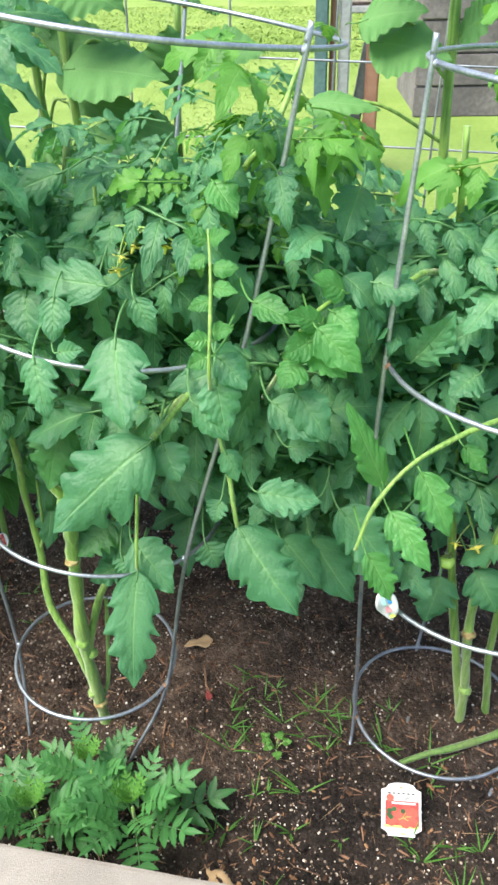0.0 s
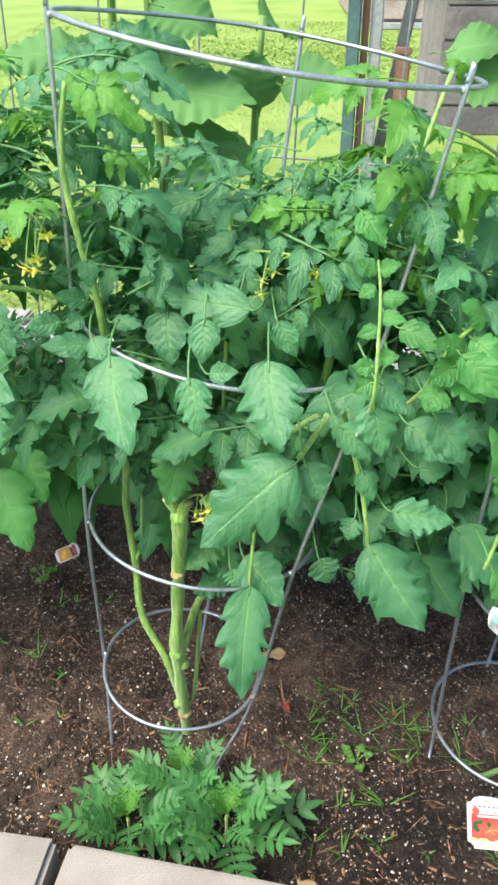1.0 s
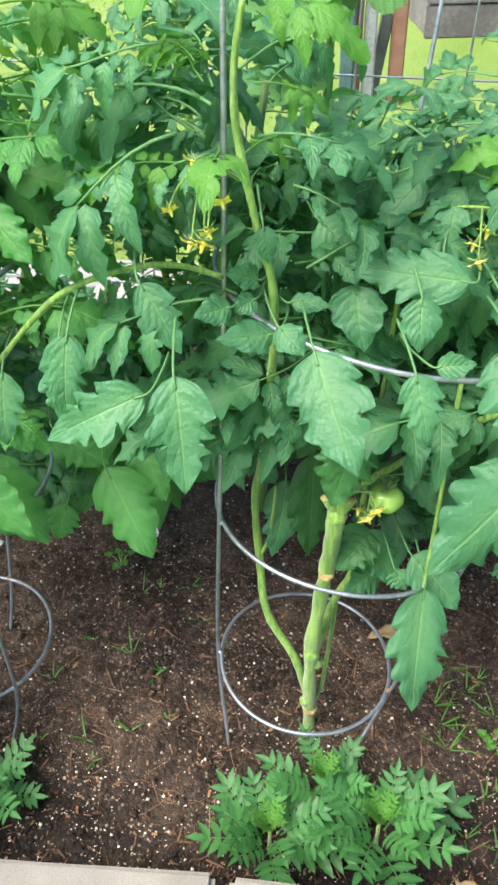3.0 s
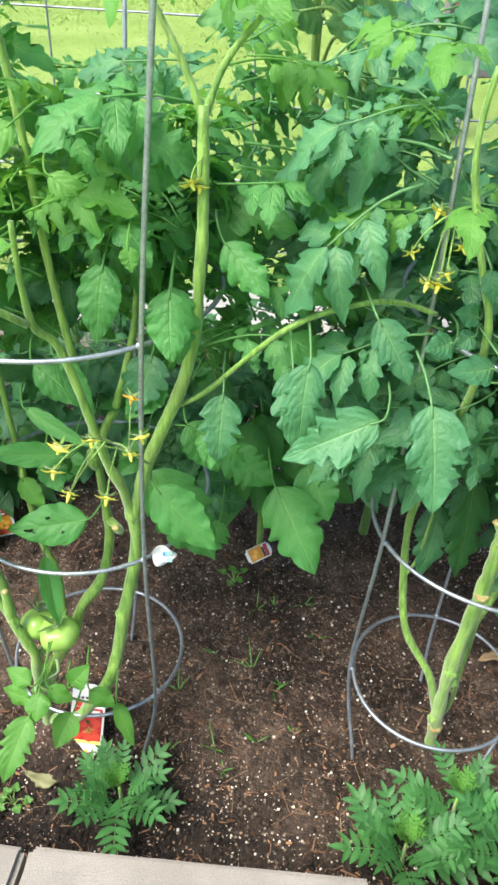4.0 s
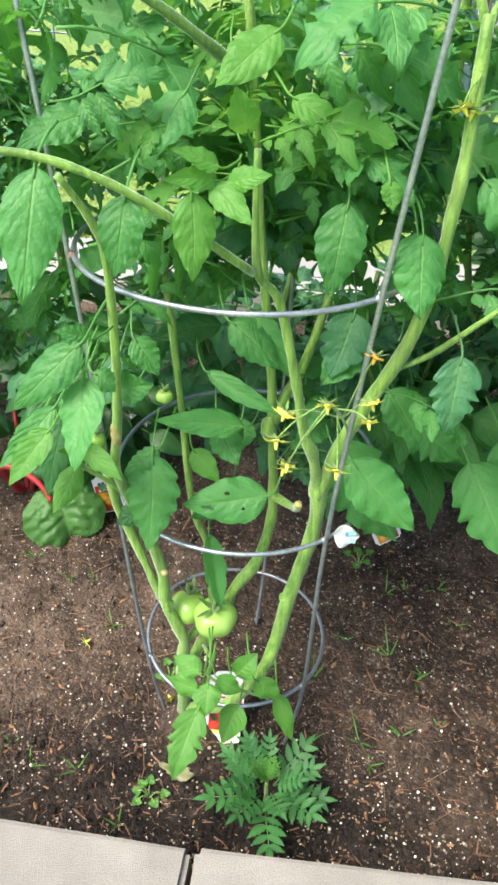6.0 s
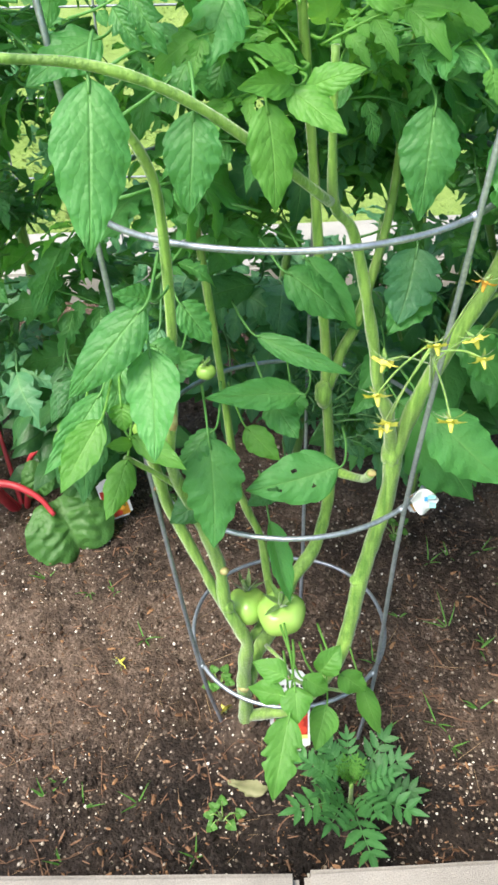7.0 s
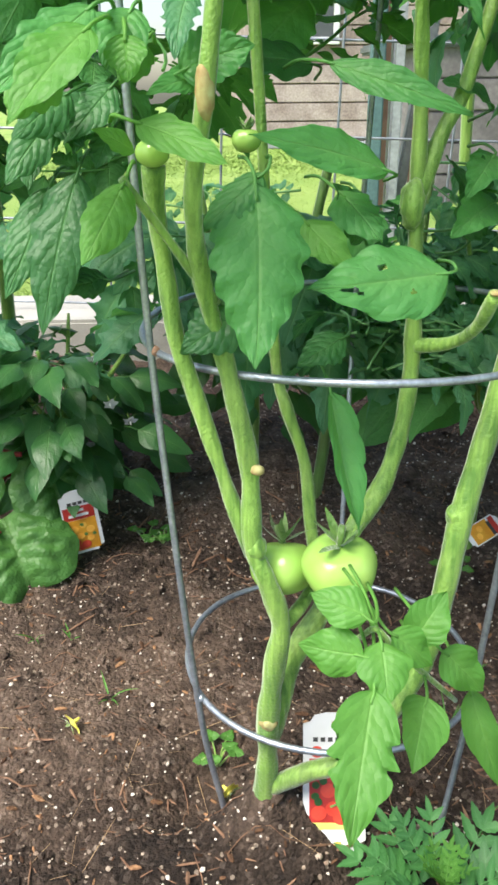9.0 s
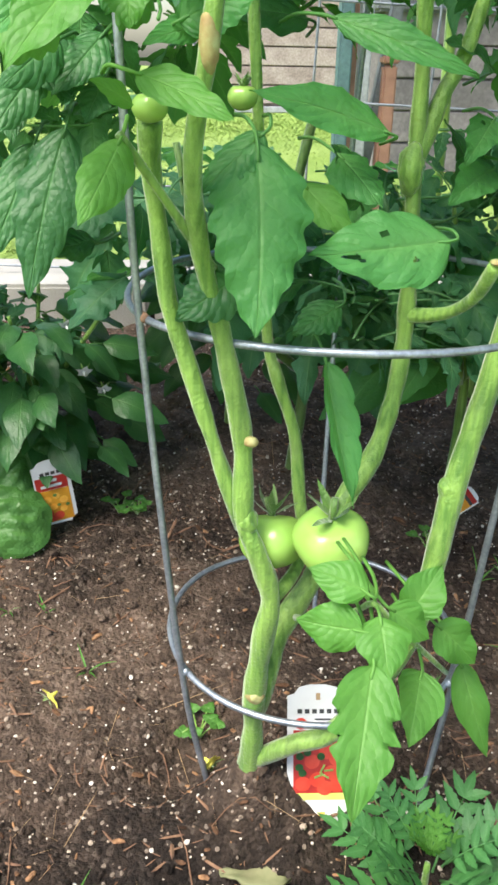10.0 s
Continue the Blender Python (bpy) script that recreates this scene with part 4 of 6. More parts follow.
    blades(pl, LEAF_MID, 4.2, 0.3, (
        ((-0.524, 0.98, 0.451), (-0.453, 0.95, 0.354), 0.074, 395),
        ((-0.385, 0.98, 0.429), (-0.34, 0.93, 0.349), 0.068, 396),
        ((-0.349, 1, 0.446), (-0.323, 0.97, 0.392), 0.053, 397),
        ((-0.481, 0.93, 0.696), (-0.479, 0.9, 0.641), 0.046, 398),
        ((-0.435, 0.94, 0.733), (-0.401, 0.91, 0.697), 0.036, 399),
        ((-0.442, 1.02, 0.452), (-0.393, 1, 0.411), 0.05, 400),
        ((-0.489, 0.98, 0.81), (-0.48, 0.95, 0.776), 0.04, 401),
        ((-0.452, 1.04, 0.323), (-0.47, 1.03, 0.275), 0.042, 402),
    ))
    blades(pl, LEAF, 4.5, 0.4, (
        ((-0.438, 0.9, 0.606), (-0.442, 0.88, 0.545), 0.04, 405),
        ((-0.378, 0.87, 0.651), (-0.377, 0.84, 0.592), 0.038, 406),
    ))
    stem(pl, [(-0.604, 0.905, 0.673), (-0.661, 0.87, 0.731), (-0.699, 0.85, 0.763), (-0.737, 0.84, 0.781), (-0.78, 0.83, 0.79)], 0.0034, 0.0026, name="leaf_stalk")
    stem(pl, [(-0.61, 0.99, 0.79), (-0.655, 0.965, 0.83), (-0.705, 0.95, 0.868), (-0.76, 0.92, 0.925)], 0.0045, 0.003, STEM_DARK, name="leaf_stalk")
    blades(pl, LEAF_YOUNG, 3.2, 0.2, (
        ((-0.788, 0.9, 0.534), (-0.808, 0.87, 0.51), 0.025, 560),
        ((-0.749, 0.93, 0.539), (-0.761, 0.91, 0.522), 0.017, 563),
    ))
    blades(pl, LEAF_SHADED, 3.2, 0.24, (
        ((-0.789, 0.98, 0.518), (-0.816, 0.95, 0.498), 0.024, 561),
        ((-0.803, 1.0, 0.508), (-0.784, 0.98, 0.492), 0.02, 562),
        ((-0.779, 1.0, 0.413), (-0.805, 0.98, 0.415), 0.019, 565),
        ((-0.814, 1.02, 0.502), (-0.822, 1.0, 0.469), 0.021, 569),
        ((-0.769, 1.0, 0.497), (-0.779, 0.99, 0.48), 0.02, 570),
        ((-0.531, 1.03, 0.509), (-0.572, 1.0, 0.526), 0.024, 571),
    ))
    blades(pl, LEAF_MID, 3.2, 0.16, (
        ((-0.718, 0.97, 0.525), (-0.749, 0.95, 0.52), 0.016, 564),
        ((-0.638, 0.99, 0.463), (-0.621, 0.96, 0.44), 0.033, 566),
        ((-0.526, 1.02, 0.451), (-0.564, 0.99, 0.438), 0.028, 567),
        ((-0.53, 1.02, 0.48), (-0.556, 0.99, 0.459), 0.024, 568),
    ))
    blades(pl, LEAF_MID, 3.2, 0.16, (
        ((-0.771, 0.9, 0.551), (-0.808, 0.86, 0.514), 0.025, 580),
        ((-0.754, 0.93, 0.553), (-0.767, 0.9, 0.528), 0.025, 581),
    ))
    blades(pl, LEAF_SHADED, 3.2, 0.2, (
        ((-0.766, 1.0, 0.522), (-0.792, 0.98, 0.493), 0.025, 583),
        ((-0.799, 1.0, 0.506), (-0.83, 0.98, 0.476), 0.025, 584),
        ((-0.638, 1.07, 0.534), (-0.706, 1.04, 0.542), 0.032, 585),
        ((-0.647, 1.12, 0.616), (-0.677, 1.1, 0.574), 0.053, 589),
        ((-0.606, 1.14, 0.611), (-0.597, 1.12, 0.58), 0.042, 590),
    ))
    blades(pl, LEAF_MID, 3.2, 0.16, (
        ((-0.634, 1.12, 0.577), (-0.673, 1.09, 0.538), 0.043, 586),
        ((-0.607, 0.98, 0.599), (-0.568, 0.96, 0.547), 0.025, 587),
        ((-0.616, 1.02, 0.452), (-0.623, 1.0, 0.423), 0.035, 591),
    ))
    blades(pl, LEAF, 3.2, 0.3, (
        ((-0.725, 0.96, 0.564), (-0.738, 0.93, 0.535), 0.02, 582),
        ((-0.513, 1.0, 0.588), (-0.528, 0.97, 0.538), 0.049, 588),
    ))
    # low leafy shoot by the soil
    stem(pl, [(-0.66, 0.945, 0.17), (-0.648, 0.905, 0.195), (-0.648, 0.86, 0.24), (-0.646, 0.842, 0.257), (-0.632, 0.845, 0.239), (-0.584, 0.87, 0.177)], 0.0022, 0.0016, name="leaf_stalk")
    blades(pl, LEAF_YOUNG, 3.0, 0.34, (
        ((-0.655, 0.815, 0.241), (-0.679, 0.764, 0.202), 0.037, 31),
    ))
    blades(pl, LEAF_YOUNG, 1.8, 0.12, (
        ((-0.656, 0.83, 0.251), (-0.687, 0.84, 0.251), 0.027, 32),
        ((-0.653, 0.835, 0.27), (-0.678, 0.85, 0.28), 0.023, 33),
        ((-0.646, 0.835, 0.255), (-0.648, 0.81, 0.237), 0.029, 34),
        ((-0.619, 0.86, 0.232), (-0.597, 0.87, 0.255), 0.026, 35),
        ((-0.637, 0.845, 0.252), (-0.615, 0.84, 0.232), 0.022, 36),
        ((-0.616, 0.84, 0.21), (-0.634, 0.81, 0.192), 0.032, 37),
        ((-0.598, 0.865, 0.22), (-0.573, 0.86, 0.193), 0.026, 38),
        ((-0.573, 0.875, 0.18), (-0.559, 0.854, 0.121), 0.022, 39),
    ))

    build_truss(pl, (-0.515, 0.93, 0.5), (-0.548, 0.85, 0.575), 9, rnd, 0.04, places=((-0.585, 0.84, 0.566), (-0.575, 0.844, 0.538), (-0.578, 0.848, 0.53), (-0.516, 0.84, 0.585), (-0.538, 0.825, 0.549), (-0.548, 0.84, 0.6), (-0.513, 0.86, 0.63)))
    build_truss(pl, (-0.452, 0.945, 0.77), (-0.452, 0.938, 0.785), 2, rnd, 0.01)
    low_clear = lambda a, b: (min(a.z, b.z) < 0.44 and min(a.y, b.y) < 1.08) or (min(a.z, b.z) < 0.7 and min(a.y, b.y) < 1.01 and min(a.x, b.x) < -0.49) or (min(a.y, b.y) < 0.97 and -0.68 < a.x < -0.5 and a.z < 0.78) or min(a.y, b.y) < 0.91 or (-0.66 < a.x < -0.3 and max(a.y, b.y) > 1.0 and min(a.z, b.z) < 0.56)
    fill(pl, [(-0.742, 0.95, 0.52), (-0.757, 0.96, 0.72), (-0.77, 0.96, 0.88)], 25, MID_LEAVES, rnd, (0.08, 0.14), (0.01, 0.05), (0.5, 0.9), clear=low_clear)
    fill(pl, [(-0.59, 1.02, 0.56), (-0.6, 1.0, 0.68), (-0.61, 1.0, 0.88)], 27, MID_LEAVES, rnd, (0.09, 0.15), (0.01, 0.05), (0.56, 0.9), clear=low_clear)
    fill(pl, [(-0.537, 0.97, 0.45), (-0.483, 0.95, 0.59), (-0.444, 1.0, 0.83)], 30, MID_LEAVES, rnd, (0.08, 0.14), (0.01, 0.05), (0.47, 0.9), clear=lambda a, b: low_clear(a, b) or (min(a.y, b.y) < 1.0 and a.z > 0.55 and -0.53 < a.x < -0.39))
    fill(pl, [(-0.6, 0.95, 0.72), (-0.625, 0.95, 0.86)], 12, YOUNG_LEAVES, rnd, (0.06, 0.1), (0.005, 0.03), (0.7, 0.9), clear=low_clear)
    fill(pl, [(-0.444, 1.03, 0.8), (-0.44, 1.03, 0.93)], 8, YOUNG_LEAVES, rnd, (0.07, 0.12), (0.005, 0.03), (0.7, 0.95))
    fill(pl, [(-0.72, 1.1, 0.45), (-0.62, 1.12, 0.6), (-0.52, 1.1, 0.78)], 20, MID_LEAVES, rnd, (0.1, 0.15), (0.01, 0.08), (0.45, 0.8), clear=low_clear)
    fill(pl, [(-0.46, 1.12, 0.6), (-0.4, 1.16, 0.72), (-0.36, 1.16, 0.84)], 46, TOMATO_LEAVES, rnd, (0.1, 0.16), (0.02, 0.13), (0.6, 0.84), clear=lambda a, b: min(a.z, b.z) < 0.56 or min(a.y, b.y) < 1.0)
    fill(pl, [(-0.76, 1.16, 0.64), (-0.7, 1.18, 0.86)], 22, MID_LEAVES, rnd, (0.1, 0.15), (0.02, 0.1), (0.62, 0.86), clear=lambda a, b: min(a.z, b.z) < 0.58 or min(a.y, b.y) < 1.02)
    # dim foliage at the left, with the shade put into the leaf colour
    fill(pl, [(-0.84, 1.06, 0.44), (-0.82, 1.08, 0.6), (-0.8, 1.05, 0.8)], 34, SHADED_LEAVES, rnd, (0.08, 0.13), (0.01, 0.07), (0.42, 0.8), clear=lambda a, b: min(a.y, b.y) < 0.97 or max(a.x, b.x) > -0.74)
    fill(pl, [(-0.84, 1.08, 0.56), (-0.8, 1.08, 0.84)], 30, MID_LEAVES, rnd, (0.08, 0.13), (0.01, 0.09), (0.55, 0.84), clear=lambda a, b: min(a.y, b.y) < 0.97 or max(a.x, b.x) > -0.72 or min(a.z, b.z) < 0.5)
    fill(pl, [(-0.35, 1.2, 0.44), (-0.34, 1.2, 0.6)], 8, MID_LEAVES, rnd, (0.08, 0.13), (0.01, 0.08), (0.44, 0.6), clear=lambda a, b: min(a.x, b.x) < -0.38 or min(a.y, b.y) < 1.06)
    fill(pl, [(-0.6, 1.1, 0.3), (-0.5, 1.1, 0.5)], 22, TOMATO_LEAVES, rnd, (0.08, 0.12), (0.01, 0.06), (0.28, 0.4), clear=lambda a, b: min(a.y, b.y) < 1.07 or a.x < -0.62 or a.z < 0.24)


# plant in the leaning cage
def plant_middle():
    rnd = random.Random(22)
    pl = thing("tomato_plant", (-0.164, 0.938, 0), "bushy tomato plant with yellow flowers in a leaning wire cage", "tomato plant", "caged tomato plants")
    stem(pl, [(-0.162, 0.935, -0.02), (-0.164, 0.93, 0.048), (-0.166, 0.918, 0.186), (-0.159, 0.912, 0.291), (-0.152, 0.907, 0.374), (-0.149, 0.904, 0.428)], 0.0082, 0.0082, lumps=0.4)
    # the cut top forks into two short stubs with dried ends
    stem(pl, [(-0.149, 0.905, 0.425), (-0.155, 0.902, 0.438), (-0.161, 0.9, 0.449)], 0.0078, 0.0046)
    stem(pl, [(-0.148, 0.905, 0.425), (-0.142, 0.9, 0.44), (-0.137, 0.898, 0.447)], 0.0078, 0.005)
    node_knob(pl, (-0.1612, 0.8998, 0.4495), 0.0048, SCAR, 0.5)
    node_knob(pl, (-0.1366, 0.8976, 0.4475), 0.0052, SCAR, 0.5)
    node_knob(pl, (-0.149, 0.901, 0.424), 0.0102, STEM, 0.9)
    node_knob(pl, (-0.171, 0.925, 0.072), 0.0062, STEM, 1.3)
    node_knob(pl, (-0.158, 0.92, 0.16), 0.0068, STEM, 1.2)
    stem(pl, [(-0.16, 0.935, 0.055), (-0.149, 0.935, 0.09), (-0.143, 0.94, 0.15), (-0.136, 0.945, 0.235)], 0.0034, 0.0026)
    stem(pl, [(-0.224, 0.985, 0.28), (-0.212, 0.98, 0.32), (-0.205, 0.975, 0.4)], 0.0024, 0.0018)
    node_knob(pl, (-0.166, 0.915, 0.186), 0.0092, STEM, 1.2)
    node_knob(pl, (-0.163, 0.928, 0.05), 0.0098, SCAR, 0.7)
    node_knob(pl, (-0.156, 0.904, 0.335), 0.0085, SCAR, 0.5)
    stem(pl, [(-0.163, 0.92, 0.165), (-0.158, 0.925, 0.187), (-0.14, 0.94, 0.249), (-0.115, 0.96, 0.29), (-0.11, 0.97, 0.4), (-0.1, 0.97, 0.55), (-0.09, 0.98, 0.76)], 0.0062, 0.002)
    stem(pl, [(-0.166, 0.928, 0.08), (-0.172, 0.93, 0.103), (-0.185, 0.935, 0.154), (-0.217, 0.96, 0.21), (-0.224, 0.985, 0.277), (-0.228, 0.985, 0.375), (-0.219, 0.965, 0.454), (-0.212, 0.91, 0.6), (-0.211, 0.9, 0.654), (-0.214, 0.9, 0.688), (-0.225, 0.91, 0.729), (-0.237, 0.925, 0.79), (-0.237, 0.935, 0.83), (-0.23, 0.94, 0.87)], 0.0058, 0.0024)
    stem(pl, [(-0.13, 0.96, 0.4), (-0.04, 0.9, 0.53), (0.005, 0.84, 0.6), (-0.021, 0.778, 0.592)], 0.0038, 0.0026, name="leaf_stalk")
    stem(pl, [(0.03, 0.8, 0.6), (0.034, 0.745, 0.671), (0.036, 0.76, 0.718), (0.036, 0.775, 0.749), (0.034, 0.79, 0.768)], 0.0018, 0.0009, name="leaf_stalk")
    stem(pl, [(0.02, 0.86, 0.6), (0.033, 0.82, 0.564), (0.041, 0.8, 0.533), (0.045, 0.788, 0.508), (0.048, 0.786, 0.486)], 0.0026, 0.0018, name="leaf_stalk")
    stem(pl, [(0.07, 0.9, 0.56), (0.089, 0.83, 0.632), (0.11, 0.84, 0.67), (0.135, 0.86, 0.684)], 0.0024, 0.0018, name="leaf_stalk")
    stem(pl, [(0.0, 0.96, 0.5), (0.022, 0.95, 0.655), (0.049, 0.95, 0.758), (0.081, 0.955, 0.8), (0.112, 1.0, 0.87)], 0.0052, 0.002)
    stem(pl, [(-0.05, 0.9, 0.6), (-0.066, 0.855, 0.4), (-0.067, 0.853, 0.37)], 0.0022, 0.0018, name="leaf_stalk")
    fill(pl, [(0.081, 0.955, 0.78), (0.115, 1.0, 0.88)], 12, YOUNG_LEAVES, rnd, (0.05, 0.09), (0.005, 0.03), (0.74, 0.9))
    # blades hanging at the front
    blades(pl, LEAF, 3.0, 0.5, (
        ((-0.187, 0.814, 0.67), (-0.168, 0.745, 0.618), 0.059, 420),
        ((-0.283, 0.777, 0.678), (-0.277, 0.742, 0.61), 0.048, 421),
        ((-0.31, 0.82, 0.634), (-0.384, 0.815, 0.604), 0.046, 422),
        ((-0.366, 0.85, 0.669), (-0.378, 0.83, 0.605), 0.037, 423),
        ((-0.023, 0.774, 0.591), (-0.103, 0.734, 0.532), 0.073, 424),
        ((-0.049, 0.81, 0.671), (-0.044, 0.75, 0.623), 0.061, 425),
        ((-0.066, 0.87, 0.691), (-0.152, 0.893, 0.689), 0.045, 426),
        ((-0.117, 0.8, 0.658), (-0.107, 0.777, 0.615), 0.034, 427),
        ((-0.067, 0.851, 0.371), (-0.081, 0.797, 0.253), 0.063, 428),
        ((-0.311, 0.87, 0.698), (-0.283, 0.85, 0.652), 0.033, 429),
    ))
    blades(pl, LEAF, 2.6, 0.22, (
        ((-0.107, 0.85, 0.69), (-0.107, 0.83, 0.658), 0.031, 440),
        ((-0.147, 0.9, 0.676), (-0.147, 0.87, 0.636), 0.045, 441),
        ((-0.219, 0.9, 0.726), (-0.215, 0.89, 0.702), 0.02, 442),
        ((-0.223, 0.895, 0.686), (-0.246, 0.88, 0.7), 0.021, 443),
        ((-0.226, 0.89, 0.672), (-0.242, 0.88, 0.666), 0.02, 444),
        ((-0.245, 0.88, 0.671), (-0.271, 0.86, 0.675), 0.025, 445),
        ((-0.199, 0.89, 0.668), (-0.17, 0.88, 0.671), 0.017, 446),
        ((-0.213, 0.86, 0.658), (-0.253, 0.84, 0.663), 0.027, 447),
        ((-0.21, 0.85, 0.67), (-0.194, 0.83, 0.657), 0.025, 448),
        ((-0.1, 0.81, 0.657), (-0.076, 0.8, 0.663), 0.02, 449),
        ((-0.042, 0.87, 0.68), (-0.027, 0.86, 0.649), 0.026, 450),
    ))
    blades(pl, LEAF, 3.4, 0.4, (
        ((-0.193, 1, 0.386), (-0.201, 0.97, 0.298), 0.046, 460),
        ((-0.172, 0.95, 0.708), (-0.145, 0.93, 0.686), 0.042, 461),
        ((-0.119, 0.98, 0.76), (-0.175, 0.96, 0.742), 0.041, 462),
        ((-0.069, 0.97, 0.676), (-0.062, 0.95, 0.727), 0.047, 463),
        ((-0.28, 0.98, 0.759), (-0.363, 0.96, 0.741), 0.041, 464),
        ((-0.094, 0.93, 0.314), (-0.134, 0.9, 0.312), 0.043, 465),
        ((-0.114, 0.93, 0.374), (-0.086, 0.9, 0.319), 0.048, 466),
        ((-0.09, 0.88, 0.366), (-0.082, 0.87, 0.347), 0.03, 467),
        ((0.048, 0.786, 0.489), (0.096, 0.739, 0.423), 0.062, 468),
        ((0.067, 0.79, 0.527), (0.121, 0.78, 0.52), 0.035, 469),
        ((0.033, 0.79, 0.517), (0.026, 0.78, 0.5), 0.023, 470),
    ))
    blades(pl, LEAF, 3.0, 0.24, (
        ((0.014, 0.8, 0.613), (0.043, 0.79, 0.585), 0.028, 480),
        ((-0.015, 0.79, 0.579), (-0.003, 0.77, 0.553), 0.039, 481),
        ((0.037, 0.76, 0.661), (0.044, 0.745, 0.62), 0.035, 482),
        ((0.039, 0.765, 0.677), (0.062, 0.75, 0.658), 0.027, 483),
        ((0.038, 0.8, 0.565), (0.051, 0.79, 0.54), 0.023, 484),
        ((0.101, 0.82, 0.613), (0.13, 0.8, 0.579), 0.038, 485),
        ((0.095, 0.83, 0.549), (0.122, 0.82, 0.554), 0.031, 486),
        ((-0.075, 0.88, 0.387), (-0.03, 0.85, 0.346), 0.054, 487),
        ((0.008, 0.86, 0.404), (0.021, 0.85, 0.38), 0.037, 488),
        ((0.088, 0.86, 0.412), (0.132, 0.84, 0.365), 0.049, 489),
        ((0.12, 0.87, 0.404), (0.159, 0.84, 0.339), 0.056, 490),
    ))
    blades(pl, LEAF_MID, 2.6, 0.2, (
        ((0.037, 0.775, 0.744), (0.056, 0.77, 0.745), 0.015, 500),
        ((0.036, 0.76, 0.699), (0.052, 0.755, 0.704), 0.015, 501),
        ((0.034, 0.755, 0.695), (0.017, 0.75, 0.697), 0.016, 502),
        ((0.036, 0.765, 0.723), (0.02, 0.76, 0.718), 0.013, 503),
        ((0.035, 0.785, 0.761), (0.05, 0.78, 0.769), 0.015, 504),
        ((0.118, 0.83, 0.669), (0.153, 0.81, 0.637), 0.035, 505),
        ((0.064, 0.84, 0.689), (0.097, 0.82, 0.681), 0.027, 506),
        ((0.029, 0.9, 0.773), (0.049, 0.88, 0.749), 0.03, 507),
    ))

    blades(pl, LEAF_MID, 2.6, 0.2, (
        ((0.034, 0.785, 0.761), (0.018, 0.78, 0.77), 0.015, 600),
        ((0.036, 0.77, 0.732), (0.055, 0.76, 0.73), 0.014, 601),
        ((0.033, 0.78, 0.751), (0.02, 0.775, 0.745), 0.013, 602),
        ((0.034, 0.75, 0.684), (0.018, 0.745, 0.68), 0.017, 603),
        ((0.122, 0.84, 0.667), (0.096, 0.82, 0.69), 0.024, 604),
        ((0.13, 0.85, 0.676), (0.153, 0.83, 0.664), 0.03, 605),
        ((0.114, 0.83, 0.658), (0.09, 0.81, 0.652), 0.027, 606),
        ((0.143, 0.86, 0.688), (0.116, 0.84, 0.712), 0.03, 607),
        ((0.104, 0.82, 0.641), (0.088, 0.8, 0.63), 0.03, 608),
    ))
    # blades round the cut stem; the dark leaf colour stands in for shade
    blades(pl, LEAF_SHADED, 3.0, 0.4, (
        ((-0.135, 0.9, 0.532), (-0.16, 0.88, 0.462), 0.059, 611),
        ((-0.165, 0.98, 0.439), (-0.175, 0.96, 0.309), 0.054, 612),
        ((-0.108, 0.93, 0.374), (-0.143, 0.9, 0.348), 0.053, 613),
        ((-0.152, 0.98, 0.508), (-0.183, 0.95, 0.461), 0.051, 614),
        ((-0.125, 0.97, 0.5), (-0.103, 0.95, 0.457), 0.051, 615),
    ))
    build_truss(pl, (-0.235, 0.93, 0.75), (-0.268, 0.885, 0.755), 6, rnd, 0.035, places=((-0.287, 0.893, 0.745), (-0.249, 0.887, 0.752), (-0.272, 0.885, 0.722), (-0.263, 0.885, 0.722), (-0.267, 0.9, 0.776)))
    build_truss(pl, (-0.1, 0.97, 0.7), (-0.03, 0.9, 0.712), 5, rnd, 0.03)
    build_truss(pl, (-0.148, 0.915, 0.43), (-0.12, 0.89, 0.445), 3, rnd, 0.02)
    build_fruit(pl, (-0.103, 0.9, 0.447), 0.0165, 1.0)
    low_clear = lambda a, b: (min(a.z, b.z) < 0.46 and min(a.y, b.y) < 0.98 and a.x < -0.04) or (min(a.z, b.z) < 0.38 and a.y < 1.05 and a.x < -0.03) or (-0.34 < a.x < -0.18 and min(a.y, b.y) < 0.93 and 0.66 < a.z < 0.84) or min(a.y, b.y) < 0.86
    fill(pl, [(-0.222, 0.955, 0.45), (-0.215, 0.9, 0.62), (-0.25, 0.935, 0.87)], 34, TOMATO_LEAVES, rnd, (0.09, 0.14), (0.01, 0.05), (0.5, 0.85), clear=low_clear)
    fill(pl, [(-0.13, 0.96, 0.42), (-0.12, 0.97, 0.55), (-0.09, 0.96, 0.8)], 56, TOMATO_LEAVES, rnd, (0.1, 0.16), (0.02, 0.07), (0.4, 0.76), clear=low_clear)
    fill(pl, [(0.02, 0.95, 0.3), (0.03, 0.93, 0.5), (0.05, 0.92, 0.74)], 64, TOMATO_LEAVES, rnd, (0.1, 0.16), (0.01, 0.06), (0.28, 0.74), clear=low_clear)
    fill(pl, [(-0.24, 0.93, 0.72), (-0.255, 0.935, 0.9)], 9, YOUNG_LEAVES, rnd, (0.06, 0.1), (0.005, 0.03), (0.7, 0.92))
    fill(pl, [(0.04, 0.95, 0.7), (0.08, 0.96, 0.84)], 13, YOUNG_LEAVES, rnd, (0.05, 0.1), (0.005, 0.06), (0.66, 0.9))
    fill(pl, [(0.04, 0.98, 0.7), (0.06, 0.99, 0.84)], 18, TOMATO_LEAVES, rnd, (0.05, 0.1), (0.005, 0.06), (0.66, 0.9))
